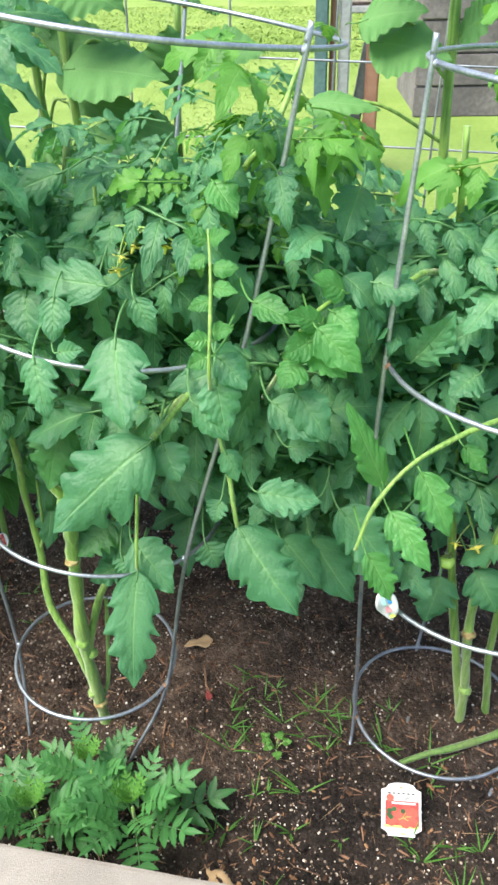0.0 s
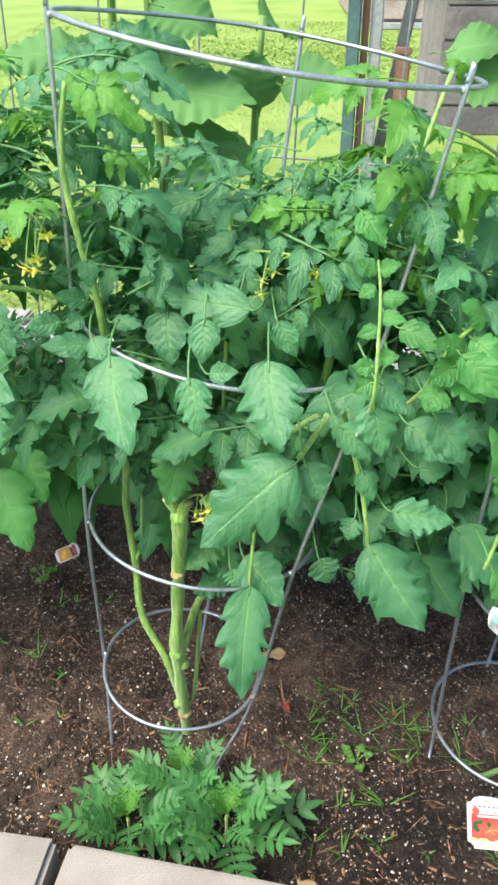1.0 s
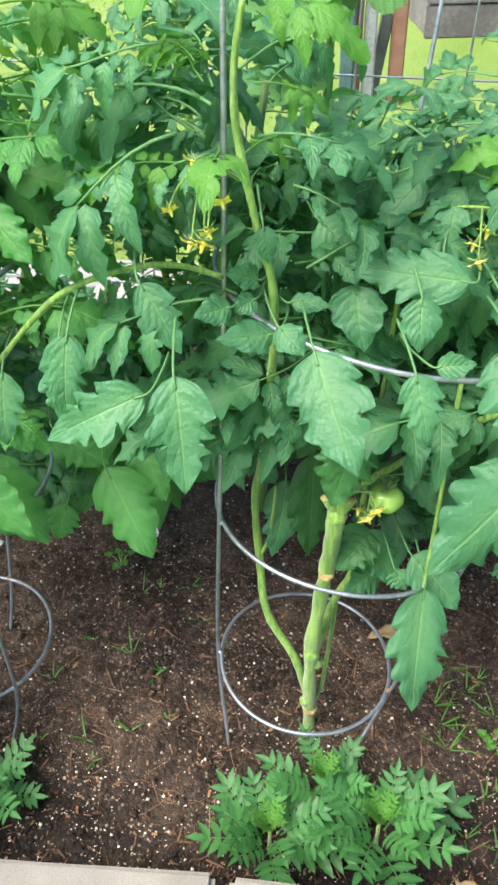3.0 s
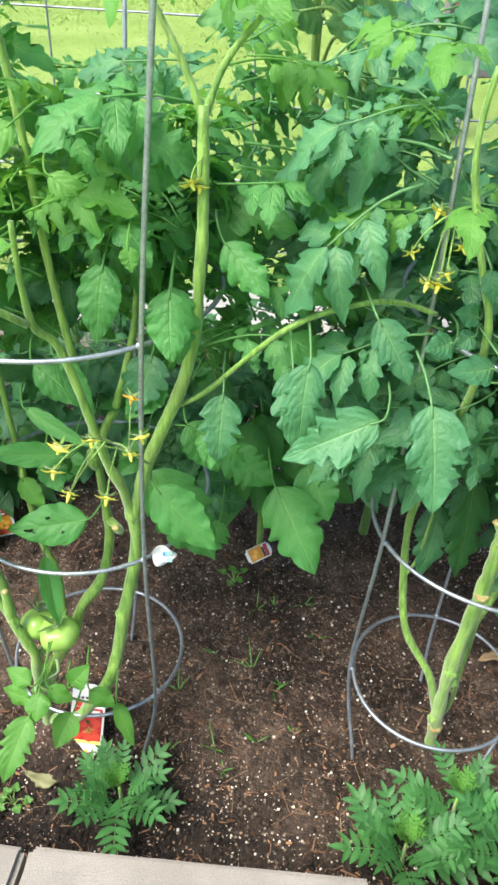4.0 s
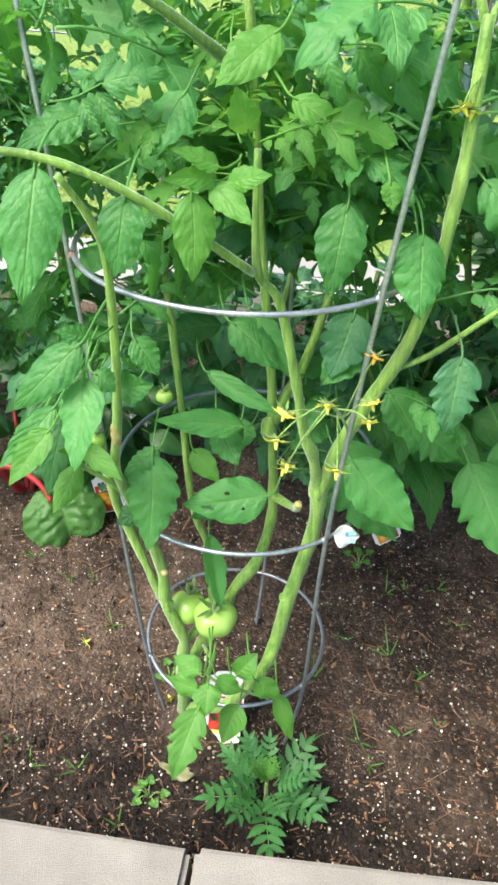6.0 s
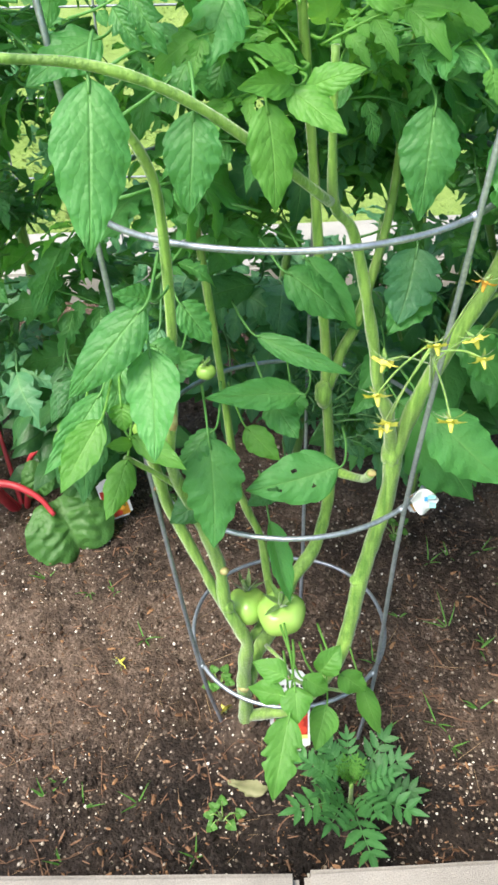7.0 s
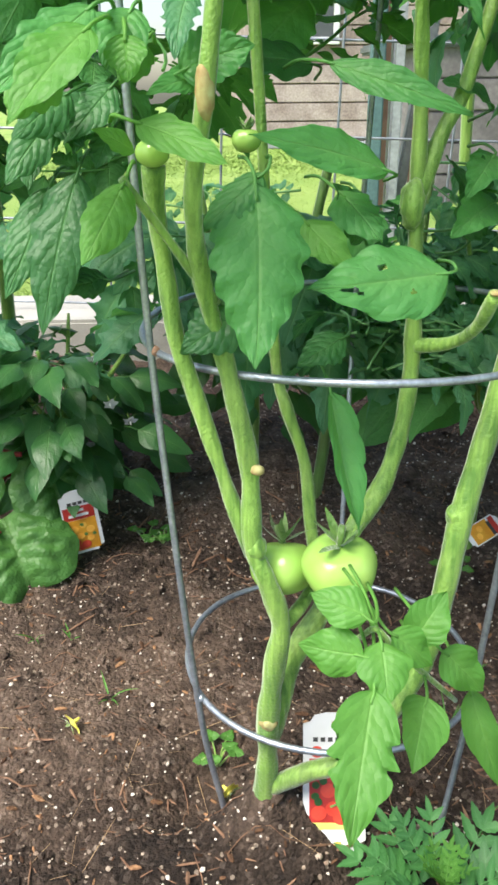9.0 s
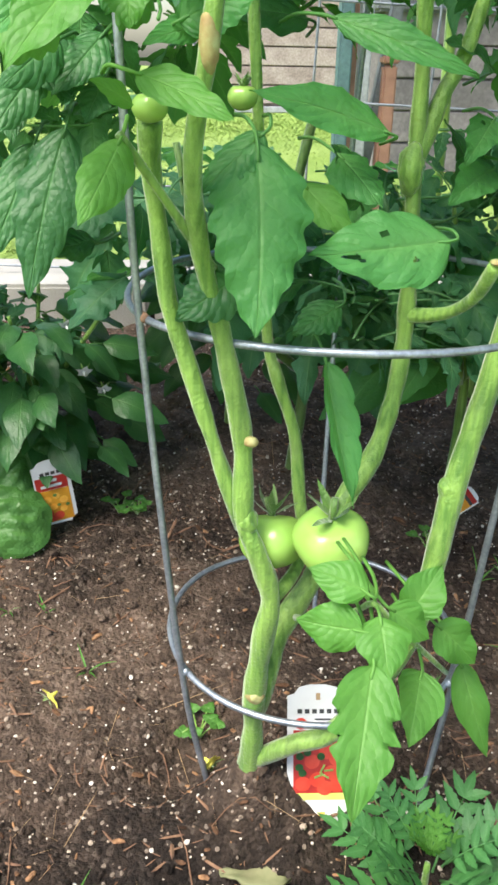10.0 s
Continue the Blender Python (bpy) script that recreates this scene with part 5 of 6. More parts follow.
    fill(pl, [(-0.1, 1.0, 0.7), (0.0, 1.0, 0.8)], 20, TOMATO_LEAVES, rnd, (0.07, 0.12), (0.005, 0.06), (0.66, 0.9))


# plant at the far end of the walk's start
def plant_right():
    rnd = random.Random(23)
    pl = thing("tomato_plant", (0.365, 0.937, 0), "tomato plant with long arching leaf stalks in a wire cage", "tomato plant", "caged tomato plants")
    stem(pl, [(0.338, 0.945, -0.03), (0.338, 0.94, 0.03), (0.335, 0.935, 0.083), (0.321, 0.92, 0.208), (0.319, 0.91, 0.313), (0.327, 0.9, 0.382), (0.345, 0.9, 0.5), (0.36, 0.91, 0.7)], 0.0072, 0.004)
    stem(pl, [(0.38, 0.955, -0.03), (0.375, 0.96, 0.05), (0.367, 0.96, 0.133), (0.37, 0.96, 0.3), (0.38, 0.97, 0.5), (0.39, 0.97, 0.7)], 0.006, 0.004)
    stem(pl, [(0.345, 0.945, -0.02), (0.31, 0.955, 0.2), (0.296, 0.96, 0.303), (0.283, 0.96, 0.439), (0.266, 0.96, 0.594), (0.258, 0.96, 0.672), (0.254, 0.96, 0.717), (0.25, 0.96, 0.8)], 0.0064, 0.003)
    stem(pl, [(0.25, 0.885, -0.012), (0.29, 0.89, 0.004), (0.32, 0.894, 0.01), (0.384, 0.911, 0.02), (0.43, 0.93, 0.03)], 0.0036, 0.006, STEM_DARK)
    stem(pl, [(0.34, 0.9, 0.5), (0.32, 0.86, 0.56), (0.282, 0.83, 0.577), (0.238, 0.81, 0.569), (0.199, 0.795, 0.549), (0.17, 0.78, 0.516), (0.155, 0.766, 0.479)], 0.0032, 0.0018, name="leaf_stalk")
    stem(pl, [(0.26, 0.96, 0.66), (0.22, 0.9, 0.69), (0.2, 0.88, 0.69)], 0.0034, 0.0026, name="leaf_stalk")
    node_knob(pl, (0.335, 0.932, 0.084), 0.0088)
    node_knob(pl, (0.321, 0.917, 0.208), 0.0084, SCAR)
    blades(pl, LEAF_MID, 3.4, 0.3, (
        ((0.179, 0.79, 0.534), (0.141, 0.78, 0.614), 0.03, 520),
        ((0.211, 0.795, 0.546), (0.24, 0.77, 0.496), 0.033, 521),
        ((0.186, 0.785, 0.509), (0.219, 0.752, 0.47), 0.033, 522),
        ((0.166, 0.77, 0.472), (0.192, 0.76, 0.426), 0.032, 523),
        ((0.252, 0.82, 0.557), (0.274, 0.81, 0.534), 0.02, 524),
        ((0.098, 0.84, 0.654), (0.143, 0.82, 0.629), 0.035, 525),
    ))
    blades(pl, LEAF, 3.4, 0.36, (
        ((0.209, 0.88, 0.611), (0.241, 0.86, 0.66), 0.041, 530),
        ((0.171, 0.87, 0.616), (0.156, 0.85, 0.67), 0.04, 531),
        ((0.079, 0.83, 0.598), (0.121, 0.8, 0.579), 0.039, 532),
        ((0.147, 0.86, 0.452), (0.199, 0.83, 0.403), 0.055, 533),
        ((0.122, 0.83, 0.49), (0.067, 0.82, 0.484), 0.038, 534),
        ((0.27, 0.87, 0.604), (0.242, 0.85, 0.592), 0.036, 535),
        ((0.158, 0.93, 0.758), (0.138, 0.9, 0.722), 0.04, 536),
        ((0.168, 0.88, 0.689), (0.204, 0.86, 0.686), 0.039, 537),
        ((0.27, 0.9, 0.322), (0.26, 0.88, 0.269), 0.056, 538),
        ((0.308, 0.9, 0.331), (0.335, 0.88, 0.289), 0.052, 539),
    ))

    fill(pl, [(0.33, 0.9, 0.42), (0.36, 0.9, 0.5)], 16, TOMATO_LEAVES, rnd, (0.08, 0.12), (0.01, 0.04), (0.41, 0.5), clear=lambda a, b: min(a.z, b.z) < 0.37 or min(a.y, b.y) < 0.83 or min(a.x, b.x) < 0.28)
    build_fruit(pl, (0.281, 0.92, 0.325), 0.0095, 0.3)
    build_truss(pl, (0.285, 0.95, 0.42), (0.295, 0.9, 0.38), 2, rnd, 0.02)
    low_clear = lambda a, b: (min(a.z, b.z) < 0.36 and a.y < 1.1) or min(a.y, b.y) < 0.84
    fill(pl, [(0.325, 0.95, 0.45), (0.332, 0.95, 0.6), (0.34, 0.95, 0.8)], 62, TOMATO_LEAVES, rnd, (0.1, 0.16), (0.02, 0.08), (0.42, 0.76), clear=low_clear)
    fill(pl, [(0.18, 0.98, 0.3), (0.17, 0.95, 0.5), (0.16, 0.95, 0.74)], 60, TOMATO_LEAVES, rnd, (0.1, 0.16), (0.01, 0.06), (0.26, 0.74), clear=low_clear)
    fill(pl, [(0.45, 0.93, 0.4), (0.47, 0.95, 0.6), (0.48, 0.96, 0.8)], 40, TOMATO_LEAVES, rnd, (0.1, 0.16), (0.01, 0.06), (0.35, 0.8), clear=low_clear)
    fill(pl, [(0.34, 0.95, 0.66), (0.345, 0.95, 0.9)], 18, YOUNG_LEAVES, rnd, (0.07, 0.12), (0.005, 0.05), (0.66, 0.9))


plant_fruiting()
plant_middle()
plant_right()


def build_back_tomato(x, y, top, count, seed, low=0.22):
    """A plant of the second row, seen between the caged ones."""
    rnd = random.Random(seed)
    pl = thing("tomato_plant", (x, y, 0), "dark green leafy tomato plant behind the caged row", "tomato plant", "second row plants")
    pts = [(x, y, -0.02), (x + 0.02, y, top * 0.35), (x - 0.01, y - 0.02, top * 0.7), (x + 0.02, y, top)]
    stem(pl, pts, 0.008, 0.005, STEM_DARK)
    stem(pl, [pts[1], (x - 0.1, y - 0.03, top * 0.6), (x - 0.13, y, top * 0.9)], 0.006, 0.004, STEM_DARK)
    stem(pl, [pts[1], (x + 0.1, y - 0.03, top * 0.6), (x + 0.13, y, top * 0.9)], 0.006, 0.004, STEM_DARK)
    clear = lambda a, b: a.z < low - 0.08 or (a.x < -0.25 and a.y < 1.02) or (-0.78 < a.x < -0.34 and max(a.z, b.z) > 0.42 and min(a.z, b.z) < 0.56)
    fill(pl, [(x - 0.1, y, low), (x - 0.13, y, top)], count // 3, TOMATO_LEAVES, rnd, (0.1, 0.17), (0.01, 0.05), (low, top), clear=clear)
    fill(pl, [(x, y, low), (x, y, top)], count // 3, TOMATO_LEAVES, rnd, (0.1, 0.17), (0.01, 0.05), (low, top), clear=clear)
    fill(pl, [(x + 0.1, y, low), (x + 0.13, y, top)], count // 3, TOMATO_LEAVES, rnd, (0.1, 0.17), (0.01, 0.05), (low, top), clear=clear)


build_back_tomato(0.1, 1.22, 0.74, 120, 81, 0.2)
build_back_tomato(0.5, 1.25, 0.74, 110, 82, 0.2)
build_back_tomato(-0.22, 1.32, 0.72, 100, 83, 0.3)
build_back_tomato(-0.56, 1.4, 0.48, 50, 84, 0.3)
build_back_tomato(-1.04, 1.48, 0.7, 80, 85, 0.14)


def build_pepper(x, y, top, count, seed, label, bright=False, size=(0.06, 0.1), low=0.33):
    rnd = random.Random(seed)
    pl = thing("pepper_plant", (x, y, 0), label, "pepper plant", "second row plants")
    stem(pl, [(x, y, -0.02), (x + 0.005, y, top * 0.4), (x, y, top * 0.65)], 0.006, 0.005, STEM)
    for k in range(4):
        a = k * 1.57 + seed
        stem(pl, [(x, y, top * 0.5), (x + 0.06 * math.cos(a), y + 0.05 * math.sin(a), top * 0.8), (x + 0.1 * math.cos(a), y + 0.08 * math.sin(a), top)], 0.004, 0.002, STEM)
    fill(pl, [(x, y, top * low), (x, y, top)], count, PEPPER_BRIGHT if bright else PEPPER_LEAVES, rnd, size, (0.01, 0.1), (top * low, top), (-0.6, 0.2), clear=lambda a, b: a.z < top * (low - 0.12))


build_pepper(-0.86, 1.42, 0.27, 170, 91, "small dark green pepper plant with white blossoms", False, (0.045, 0.085), 0.45)
build_pepper(-0.40, 1.27, 0.4, 80, 92, "leafy bright green pepper plant beside its tag", True, (0.08, 0.13), 0.58)
build_pepper(-0.62, 1.5, 0.32, 80, 93, "dark green pepper plant in the second row", False, (0.05, 0.08), 0.45)
build_pepper(-1.15, 1.35, 0.4, 50, 94, "dark green pepper plant in the second row")
build_pepper(-0.15, 1.5, 0.45, 60, 95, "dark green pepper plant in the second row")

blossoms = bpy.data.objects["pepper_plant"]
for x, y, z in ((-0.80, 1.36, 0.2), (-0.815, 1.37, 0.25), (-0.86, 1.34, 0.22), (-0.9, 1.37, 0.27), (-0.78, 1.38, 0.17)):
    flower(blossoms, (x, y, z), (0.1, -0.8, -0.4), 0.009, TAG)


def chard_blade(plant, centre, along, normal, wide, high, seed):
    """A broad two-lobed puckered blade, its rib running down to a notch at the tip."""
    rings, spokes = 14, 64
    verts, faces, uvs = [], [], []
    for i in range(rings + 1):
        r = i / rings
        for k in range(spokes):
            a = 2 * math.pi * k / spokes
            x, y = math.sin(a), math.cos(a)
            tip = (a - math.pi + 0.12) / 0.26
            edge = 1 - 0.24 * math.exp(-tip * tip) - 0.2 * math.exp(-(min(a, 2 * math.pi - a) / 0.3) ** 2) + 0.035 * math.sin(3 * a + seed) + 0.02 * math.sin(11 * a + seed)
            lx, ly = x * r * edge, y * r * edge
            rib = abs(lx) * 1.0
            z = 0.13 * min(1.0, rib * 3) - 0.2 * r * r * r + 0.085 * abs(math.sin(9 * (ly + 0.55 * rib) + seed)) * min(1.0, rib * 4) * (1 - 0.5 * r)
            z += 0.07 * noise.noise(Vector((lx * 6, ly * 6, seed))) + 0.05 * r ** 4 * math.sin(5 * a + seed)
            verts.append(Vector((lx * wide / 2, ly * high / 2, z * wide * 0.5)))
            uvs.append((0.5 + 0.5 * lx, 0.5 - 0.5 * ly))
    for i in range(rings):
        for k in range(spokes):
            n = (k + 1) % spokes
            faces.append((i * spokes + k, (i + 1) * spokes + k, (i + 1) * spokes + n, i * spokes + n))
    down = basis(centre, along, normal) @ Matrix.Rotation(math.pi, 4, "Z")
    return part("leaf", joined("leaf", [(verts, faces, uvs, Matrix())]), LEAF_CHARD, plant, down)


def build_chard():
    pl = thing("chard_plant", (-0.99, 1.36, 0), "red-stalked chard with glossy dark leaves", "chard")
    rnd = random.Random(5)
    for dx, dy, h in ((0.1, 0.05, 0.1), (-0.1, 0, 0.14), (-0.03, 0.1, 0.15)):
        b = Vector((-0.99, 1.36, 0.03))
        p = b + Vector((dx, dy, h)) * 0.8
        stem(pl, [b, b.lerp(p, 0.6) + Vector((0, 0, 0.02)), p], 0.004, 0.003, STEM_RED, "stalk", 7, 0)
        spray(pl, p, (dx, dy, -0.03), 0.15, CHARD_LEAVES, rnd, (0.1, -0.6, 0.8))
    stem(pl, [(-1.0, 1.36, 0.03), (-1.01, 1.32, 0.12), (-0.98, 1.31, 0.128), (-0.945, 1.295, 0.112), (-0.925, 1.279, 0.088)], 0.0078, 0.0034, STEM_RED, "stalk", 10, 0.1)
    chard_blade(pl, (-0.908, 1.275, 0.064), (0.28, -0.5, -0.62), (0.12, -0.72, 0.66), 0.132, 0.108, 1.0)
    stem(pl, [(-0.985, 1.36, 0.03), (-0.95, 1.345, 0.15), (-0.9, 1.335, 0.155)], 0.0048, 0.003, STEM_RED, "stalk", 8, 0.1)
    chard_blade(pl, (-0.868, 1.325, 0.115), (0.3, -0.4, -0.7), (0.2, -0.85, 0.5), 0.1, 0.1, 2.3)
    chard_blade(pl, (-0.945, 1.32, 0.125), (-0.1, -0.4, -0.6), (-0.1, -0.75, 0.6), 0.05, 0.06, 3.1)


build_chard()


def build_sunflower(x, y, top, seed, spots, blades_at=()):
    """spots: height, bearing and size of leaves round the stalk; blades_at: base, tip and width of leaves hung by a stalk of their own."""
    rnd = random.Random(seed)
    pl = thing("sunflower", (x, y, 0), "tall sunflower stalk with broad rough leaves, not in bloom", "sunflower", "sunflowers by the trellis")
    stem(pl, [(x, y, -0.02), (x + 0.01, y, top * 0.3), (x - 0.005, y, top * 0.7), (x + 0.01, y, top)], 0.0095, 0.006, STEM, sides=9)
    for z, a, size in spots:
        d = Vector((math.cos(radians(a)), math.sin(radians(a)), 0.05))
        spray(pl, (x, y, z), d, size, SUN_LEAVES, rnd, (rnd.uniform(-0.3, 0.3), -0.75, 0.8))
    for k, (b, t, w) in enumerate(blades_at):
        leaf(pl, b, t, w, (0.1, -0.7, 0.7), seed * 20 + k, LEAF_SUN, lobes=5, depth=0.05, curl=0.2, fold=0.12)
        stem(pl, [(x, y, b[2] - 0.06), Vector((x, y, b[2])).lerp(Vector(b), 0.5), b], 0.0032, 0.0024, STEM, "leaf_stalk", 6, 0)


build_sunflower(-0.243, 1.555, 1.25, 1, ((1.0, 200, 0.21), (1.06, -60, 0.2)), (((-0.25, 1.54, 0.765), (-0.092, 1.48, 0.758), 0.12), ((-0.185, 1.57, 0.797), (-0.3, 1.57, 0.795), 0.085), ((-0.24, 1.54, 0.885), (-0.145, 1.5, 0.85), 0.115), ((-0.345, 1.55, 0.815), (-0.48, 1.52, 0.82), 0.095), ((-0.238, 1.54, 0.652), (-0.112, 1.5, 0.668), 0.075), ((-0.251, 1.54, 0.652), (-0.307, 1.5, 0.65), 0.06)))
build_sunflower(-0.088, 1.64, 0.86, 2, ((0.84, 60, 0.12),), (((-0.089, 1.63, 0.72), (-0.085, 1.6, 0.805), 0.1), ((-0.045, 1.62, 0.76), (0.05, 1.58, 0.785), 0.095), ((-0.086, 1.62, 0.645), (-0.17, 1.58, 0.692), 0.06)))
build_sunflower(0.335, 1.5, 1.2, 3, ((1.0, 220, 0.19),), (((0.213, 1.5, 0.8), (0.318, 1.45, 0.788), 0.1), ((0.195, 1.5, 0.825), (0.275, 1.45, 0.845), 0.085), ((0.341, 1.5, 0.805), (0.372, 1.45, 0.85), 0.07), ((0.118, 1.5, 0.716), (0.225, 1.48, 0.722), 0.05)))
build_sunflower(-0.312, 1.62, 1.2, 4, ((0.95, 30, 0.18),), (((-0.27, 1.6, 0.768), (-0.128, 1.55, 0.752), 0.13), ((-0.306, 1.6, 0.797), (-0.365, 1.55, 0.83), 0.065), ((-0.303, 1.6, 0.812), (-0.28, 1.58, 0.85), 0.075), ((-0.267, 1.6, 0.706), (-0.12, 1.56, 0.698), 0.05)))
build_sunflower(-0.95, 1.62, 1.2, 5, ((0.6, 200, 0.17), (0.72, 10, 0.18), (0.85, 120, 0.18)))


# ---------------------------------------------------------------- marigolds, weeds and litter
def build_marigold(x, y, r, h, count, seed):
    rnd = random.Random(seed)
    z0 = soil_z(x, y)
    pl = thing("marigold", (x, y, z0), "young marigold with ferny dark green leaves, not in bloom", "marigold", "marigolds along the edging")
    stem(pl, [(x, y, z0 - 0.01), (x, y, z0 + h * 0.7)], 0.0035, 0.002, STEM)
    for k in range(count):
        a, t = k * 2.4 + rnd.uniform(-0.3, 0.3), k / count
        d = Vector((math.cos(a), math.sin(a), 0.3 + 1.0 * t))
        up = Vector((-math.cos(a) * 0.4, -math.sin(a) * 0.4 - 0.35, 1))
        spray(pl, (x + 0.012 * math.cos(a), y + 0.012 * math.sin(a), z0 + h * (0.2 + 0.65 * t)), d, r * (1.05 - 0.4 * t) * rnd.uniform(0.85, 1.15), MARIGOLD_LEAVES, rnd, up)
    for k in range(7):
        a = k * 2.4 + 1
        spray(pl, (x, y, z0 + h * 0.85), (math.cos(a) * 0.6, math.sin(a) * 0.6, 1), r * 0.4, MARIGOLD_YOUNG, rnd, (-math.cos(a), -math.sin(a), 0.5))


build_marigold(-0.222, 0.783, 0.088, 0.075, 13, 1)
build_marigold(-0.095, 0.778, 0.094, 0.09, 14, 2)
build_marigold(-0.155, 0.825, 0.08, 0.1, 7, 3)
build_marigold(-0.583, 0.855, 0.076, 0.06, 15, 4)


def tri_soup(name, count, area, size, mat, seed, stretch=1.0, label="", category="", lift=0.3):
    """Many small uneven grains strewn on the soil, joined into one mesh."""
    rnd = random.Random(seed)
    g = (1 + 5 ** 0.5) / 2
    shape = [Vector(v).normalized() for v in ((-1, g, 0), (1, g, 0), (-1, -g, 0), (1, -g, 0), (0, -1, g), (0, 1, g), (0, -1, -g), (0, 1, -g), (g, 0, -1), (g, 0, 1), (-g, 0, -1), (-g, 0, 1))]
    tris = ((0, 11, 5), (0, 5, 1), (0, 1, 7), (0, 7, 10), (0, 10, 11), (1, 5, 9), (5, 11, 4), (11, 10, 2), (10, 7, 6), (7, 1, 8), (3, 9, 4), (3, 4, 2), (3, 2, 6), (3, 6, 8), (3, 8, 9), (4, 9, 5), (2, 4, 11), (6, 2, 10), (8, 6, 7), (9, 8, 1))
    V, F = [], []
    drift = Vector((seed * 3.7, 0, 0))
    made = 0
    while made < count:
        x = rnd.uniform(*area)
        y = front_edge(x) + 0.01 + (back_edge(x) - front_edge(x)) * rnd.random() ** 1.5 * 0.95
        if noise.noise(Vector((x * 9, y * 9, 0)) + drift) + rnd.uniform(-0.5, 0.5) < -0.12:
            continue
        made += 1
        s = rnd.uniform(*size) * (0.6 + 0.9 * rnd.random() ** 3)
        rot = Euler((rnd.uniform(-0.5, 0.5), rnd.uniform(-0.5, 0.5), rnd.uniform(0, 6.3))).to_matrix()
        o, k = Vector((x, y, soil_z(x, y) + s * lift)), len(V)
        flat = rnd.uniform(0.5, 0.9)
        for p in shape:
            q = Vector((p.x * stretch, p.y / math.sqrt(stretch), p.z * flat / math.sqrt(stretch))) * s * rnd.uniform(0.75, 1.2)
            V.append(o + rot @ q)
        F += [tuple(i + k for i in t) for t in tris]
    ob = part(name, grid_mesh(name, V, F, smooth=False), mat, None)
    return tagged(ob, label, category, kind="stuff")


def twig_soup(name, count, area, mat, seed, label):
    """Thin crooked twigs and roots lying on the soil, joined into one mesh."""
    rnd = random.Random(seed)
    V, F = [], []
    for _ in range(count):
        x = rnd.uniform(*area)
        y = front_edge(x) + 0.01 + (back_edge(x) - front_edge(x)) * rnd.random() ** 1.5 * 0.9
        a, length = rnd.uniform(0, 6.3), rnd.uniform(0.012, 0.06)
        line = []
        for i in range(6):
            line.append(Vector((x, y, soil_z(x, y) + rnd.uniform(0.0004, 0.0025))))
            a += rnd.uniform(-0.5, 0.5)
            x, y = x + math.cos(a) * length / 5, y + math.sin(a) * length / 5
        v, f = tube_data(line, rnd.uniform(0.0004, 0.0011), 0.0003, 5)
        k = len(V)
        V += v
        F += [tuple(i + k for i in q) for q in f]
    ob = part(name, grid_mesh(name, V, F), mat, None)
    return tagged(ob, label, "twigs", kind="stuff")


twig_soup("twig", 420, (-1.3, 0.75), MULCH, 8, "thin crooked brown twigs lying on the soil")
tri_soup("perlite", 15000, (-1.3, 0.75), (0.0007, 0.002), PERLITE, 1, label="white perlite bits scattered over the soil", category="perlite")
tri_soup("soil_crumb", 11000, (-1.3, 0.75), (0.0012, 0.0048), SOIL, 2, label="loose dark crumbs of soil", category="soil")
tri_soup("bark_fibre", 4200, (-1.3, 0.75), (0.0012, 0.0032), MULCH, 3, 5.0, "brown bark fibres and twigs in the soil", "mulch")
tri_soup("bark_chunk", 5200, (-1.3, 0.75), (0.001, 0.0032), CHUNK, 6, 1.9, "small orange brown bark chunks on the soil", "mulch")
tri_soup("straw", 700, (-1.3, 0.75), (0.0008, 0.0015), DRY, 4, 22.0, "thin dry straws lying on the soil", "straw", 1.5)


def build_tuft(x, y, seed, h=0.05, blades=6):
    rnd = random.Random(seed)
    pl = thing("grass_sprout", (x, y, soil_z(x, y)), "small green grass sprout in bare soil", "weed", "grass sprouts")
    for k in range(blades):
        a = rnd.uniform(0, 6.3)
        s = h * rnd.uniform(0.5, 1.2)
        leaf(pl, (x, y, soil_z(x, y) - 0.003), (x + s * math.cos(a) * 0.8, y + s * math.sin(a) * 0.8, soil_z(x, y) + s * rnd.uniform(0.25, 0.9)), 0.002, (0, -0.3, 1), seed * 9 + k, LEAF_WEED, lobes=1, depth=0, curl=0.25, name="blade")


spots = random.Random(12)
for k in range(44):
    build_tuft(spots.uniform(0.0, 0.48), spots.uniform(0.7, 1.02), k, spots.uniform(0.02, 0.055), 5)
for k in range(14):
    build_tuft(spots.uniform(-0.55, -0.3), spots.uniform(0.8, 1.2), 40 + k, spots.uniform(0.015, 0.04), 4)
for k in range(10):
    build_tuft(spots.uniform(-1.0, -0.75), spots.uniform(0.82, 1.25), 60 + k, spots.uniform(0.012, 0.035), 4)


def build_clover(x, y, seed, r=0.019):
    rnd = random.Random(seed)
    z = soil_z(x, y)
    pl = thing("clover_weed", (x, y, z), "small round-leaved green weed in the soil", "weed", "clover weeds")
    for k in range(6):
        a, q = k * 2.4 + seed, r * rnd.uniform(0.5, 1.1)
        top = Vector((x + q * math.cos(a), y + q * math.sin(a), z + rnd.uniform(0.008, 0.022)))
        stem(pl, [(x, y, z - 0.003), (x + q * 0.5 * math.cos(a), y + q * 0.5 * math.sin(a), z + 0.012), top], 0.0009, 0.0007, STEM, "stalk", 5, 0)
        for j in range(3):
            b = a + j * 2.09
            leaf(pl, top, top + Vector((0.0075 * math.cos(b), 0.0075 * math.sin(b), 0.001)), 0.0075, (0, -0.3, 1), seed + j, LEAF_WEED, lobes=1, depth=0, curl=0.1, name="leaflet")


for k, (x, y) in enumerate(((-0.75, 1.325), (-0.77, 1.34), (-0.718, 1.024), (-0.44, 1.21), (-0.73, 0.86), (0.08, 0.9))):
    build_clover(x, y, 200 + k)


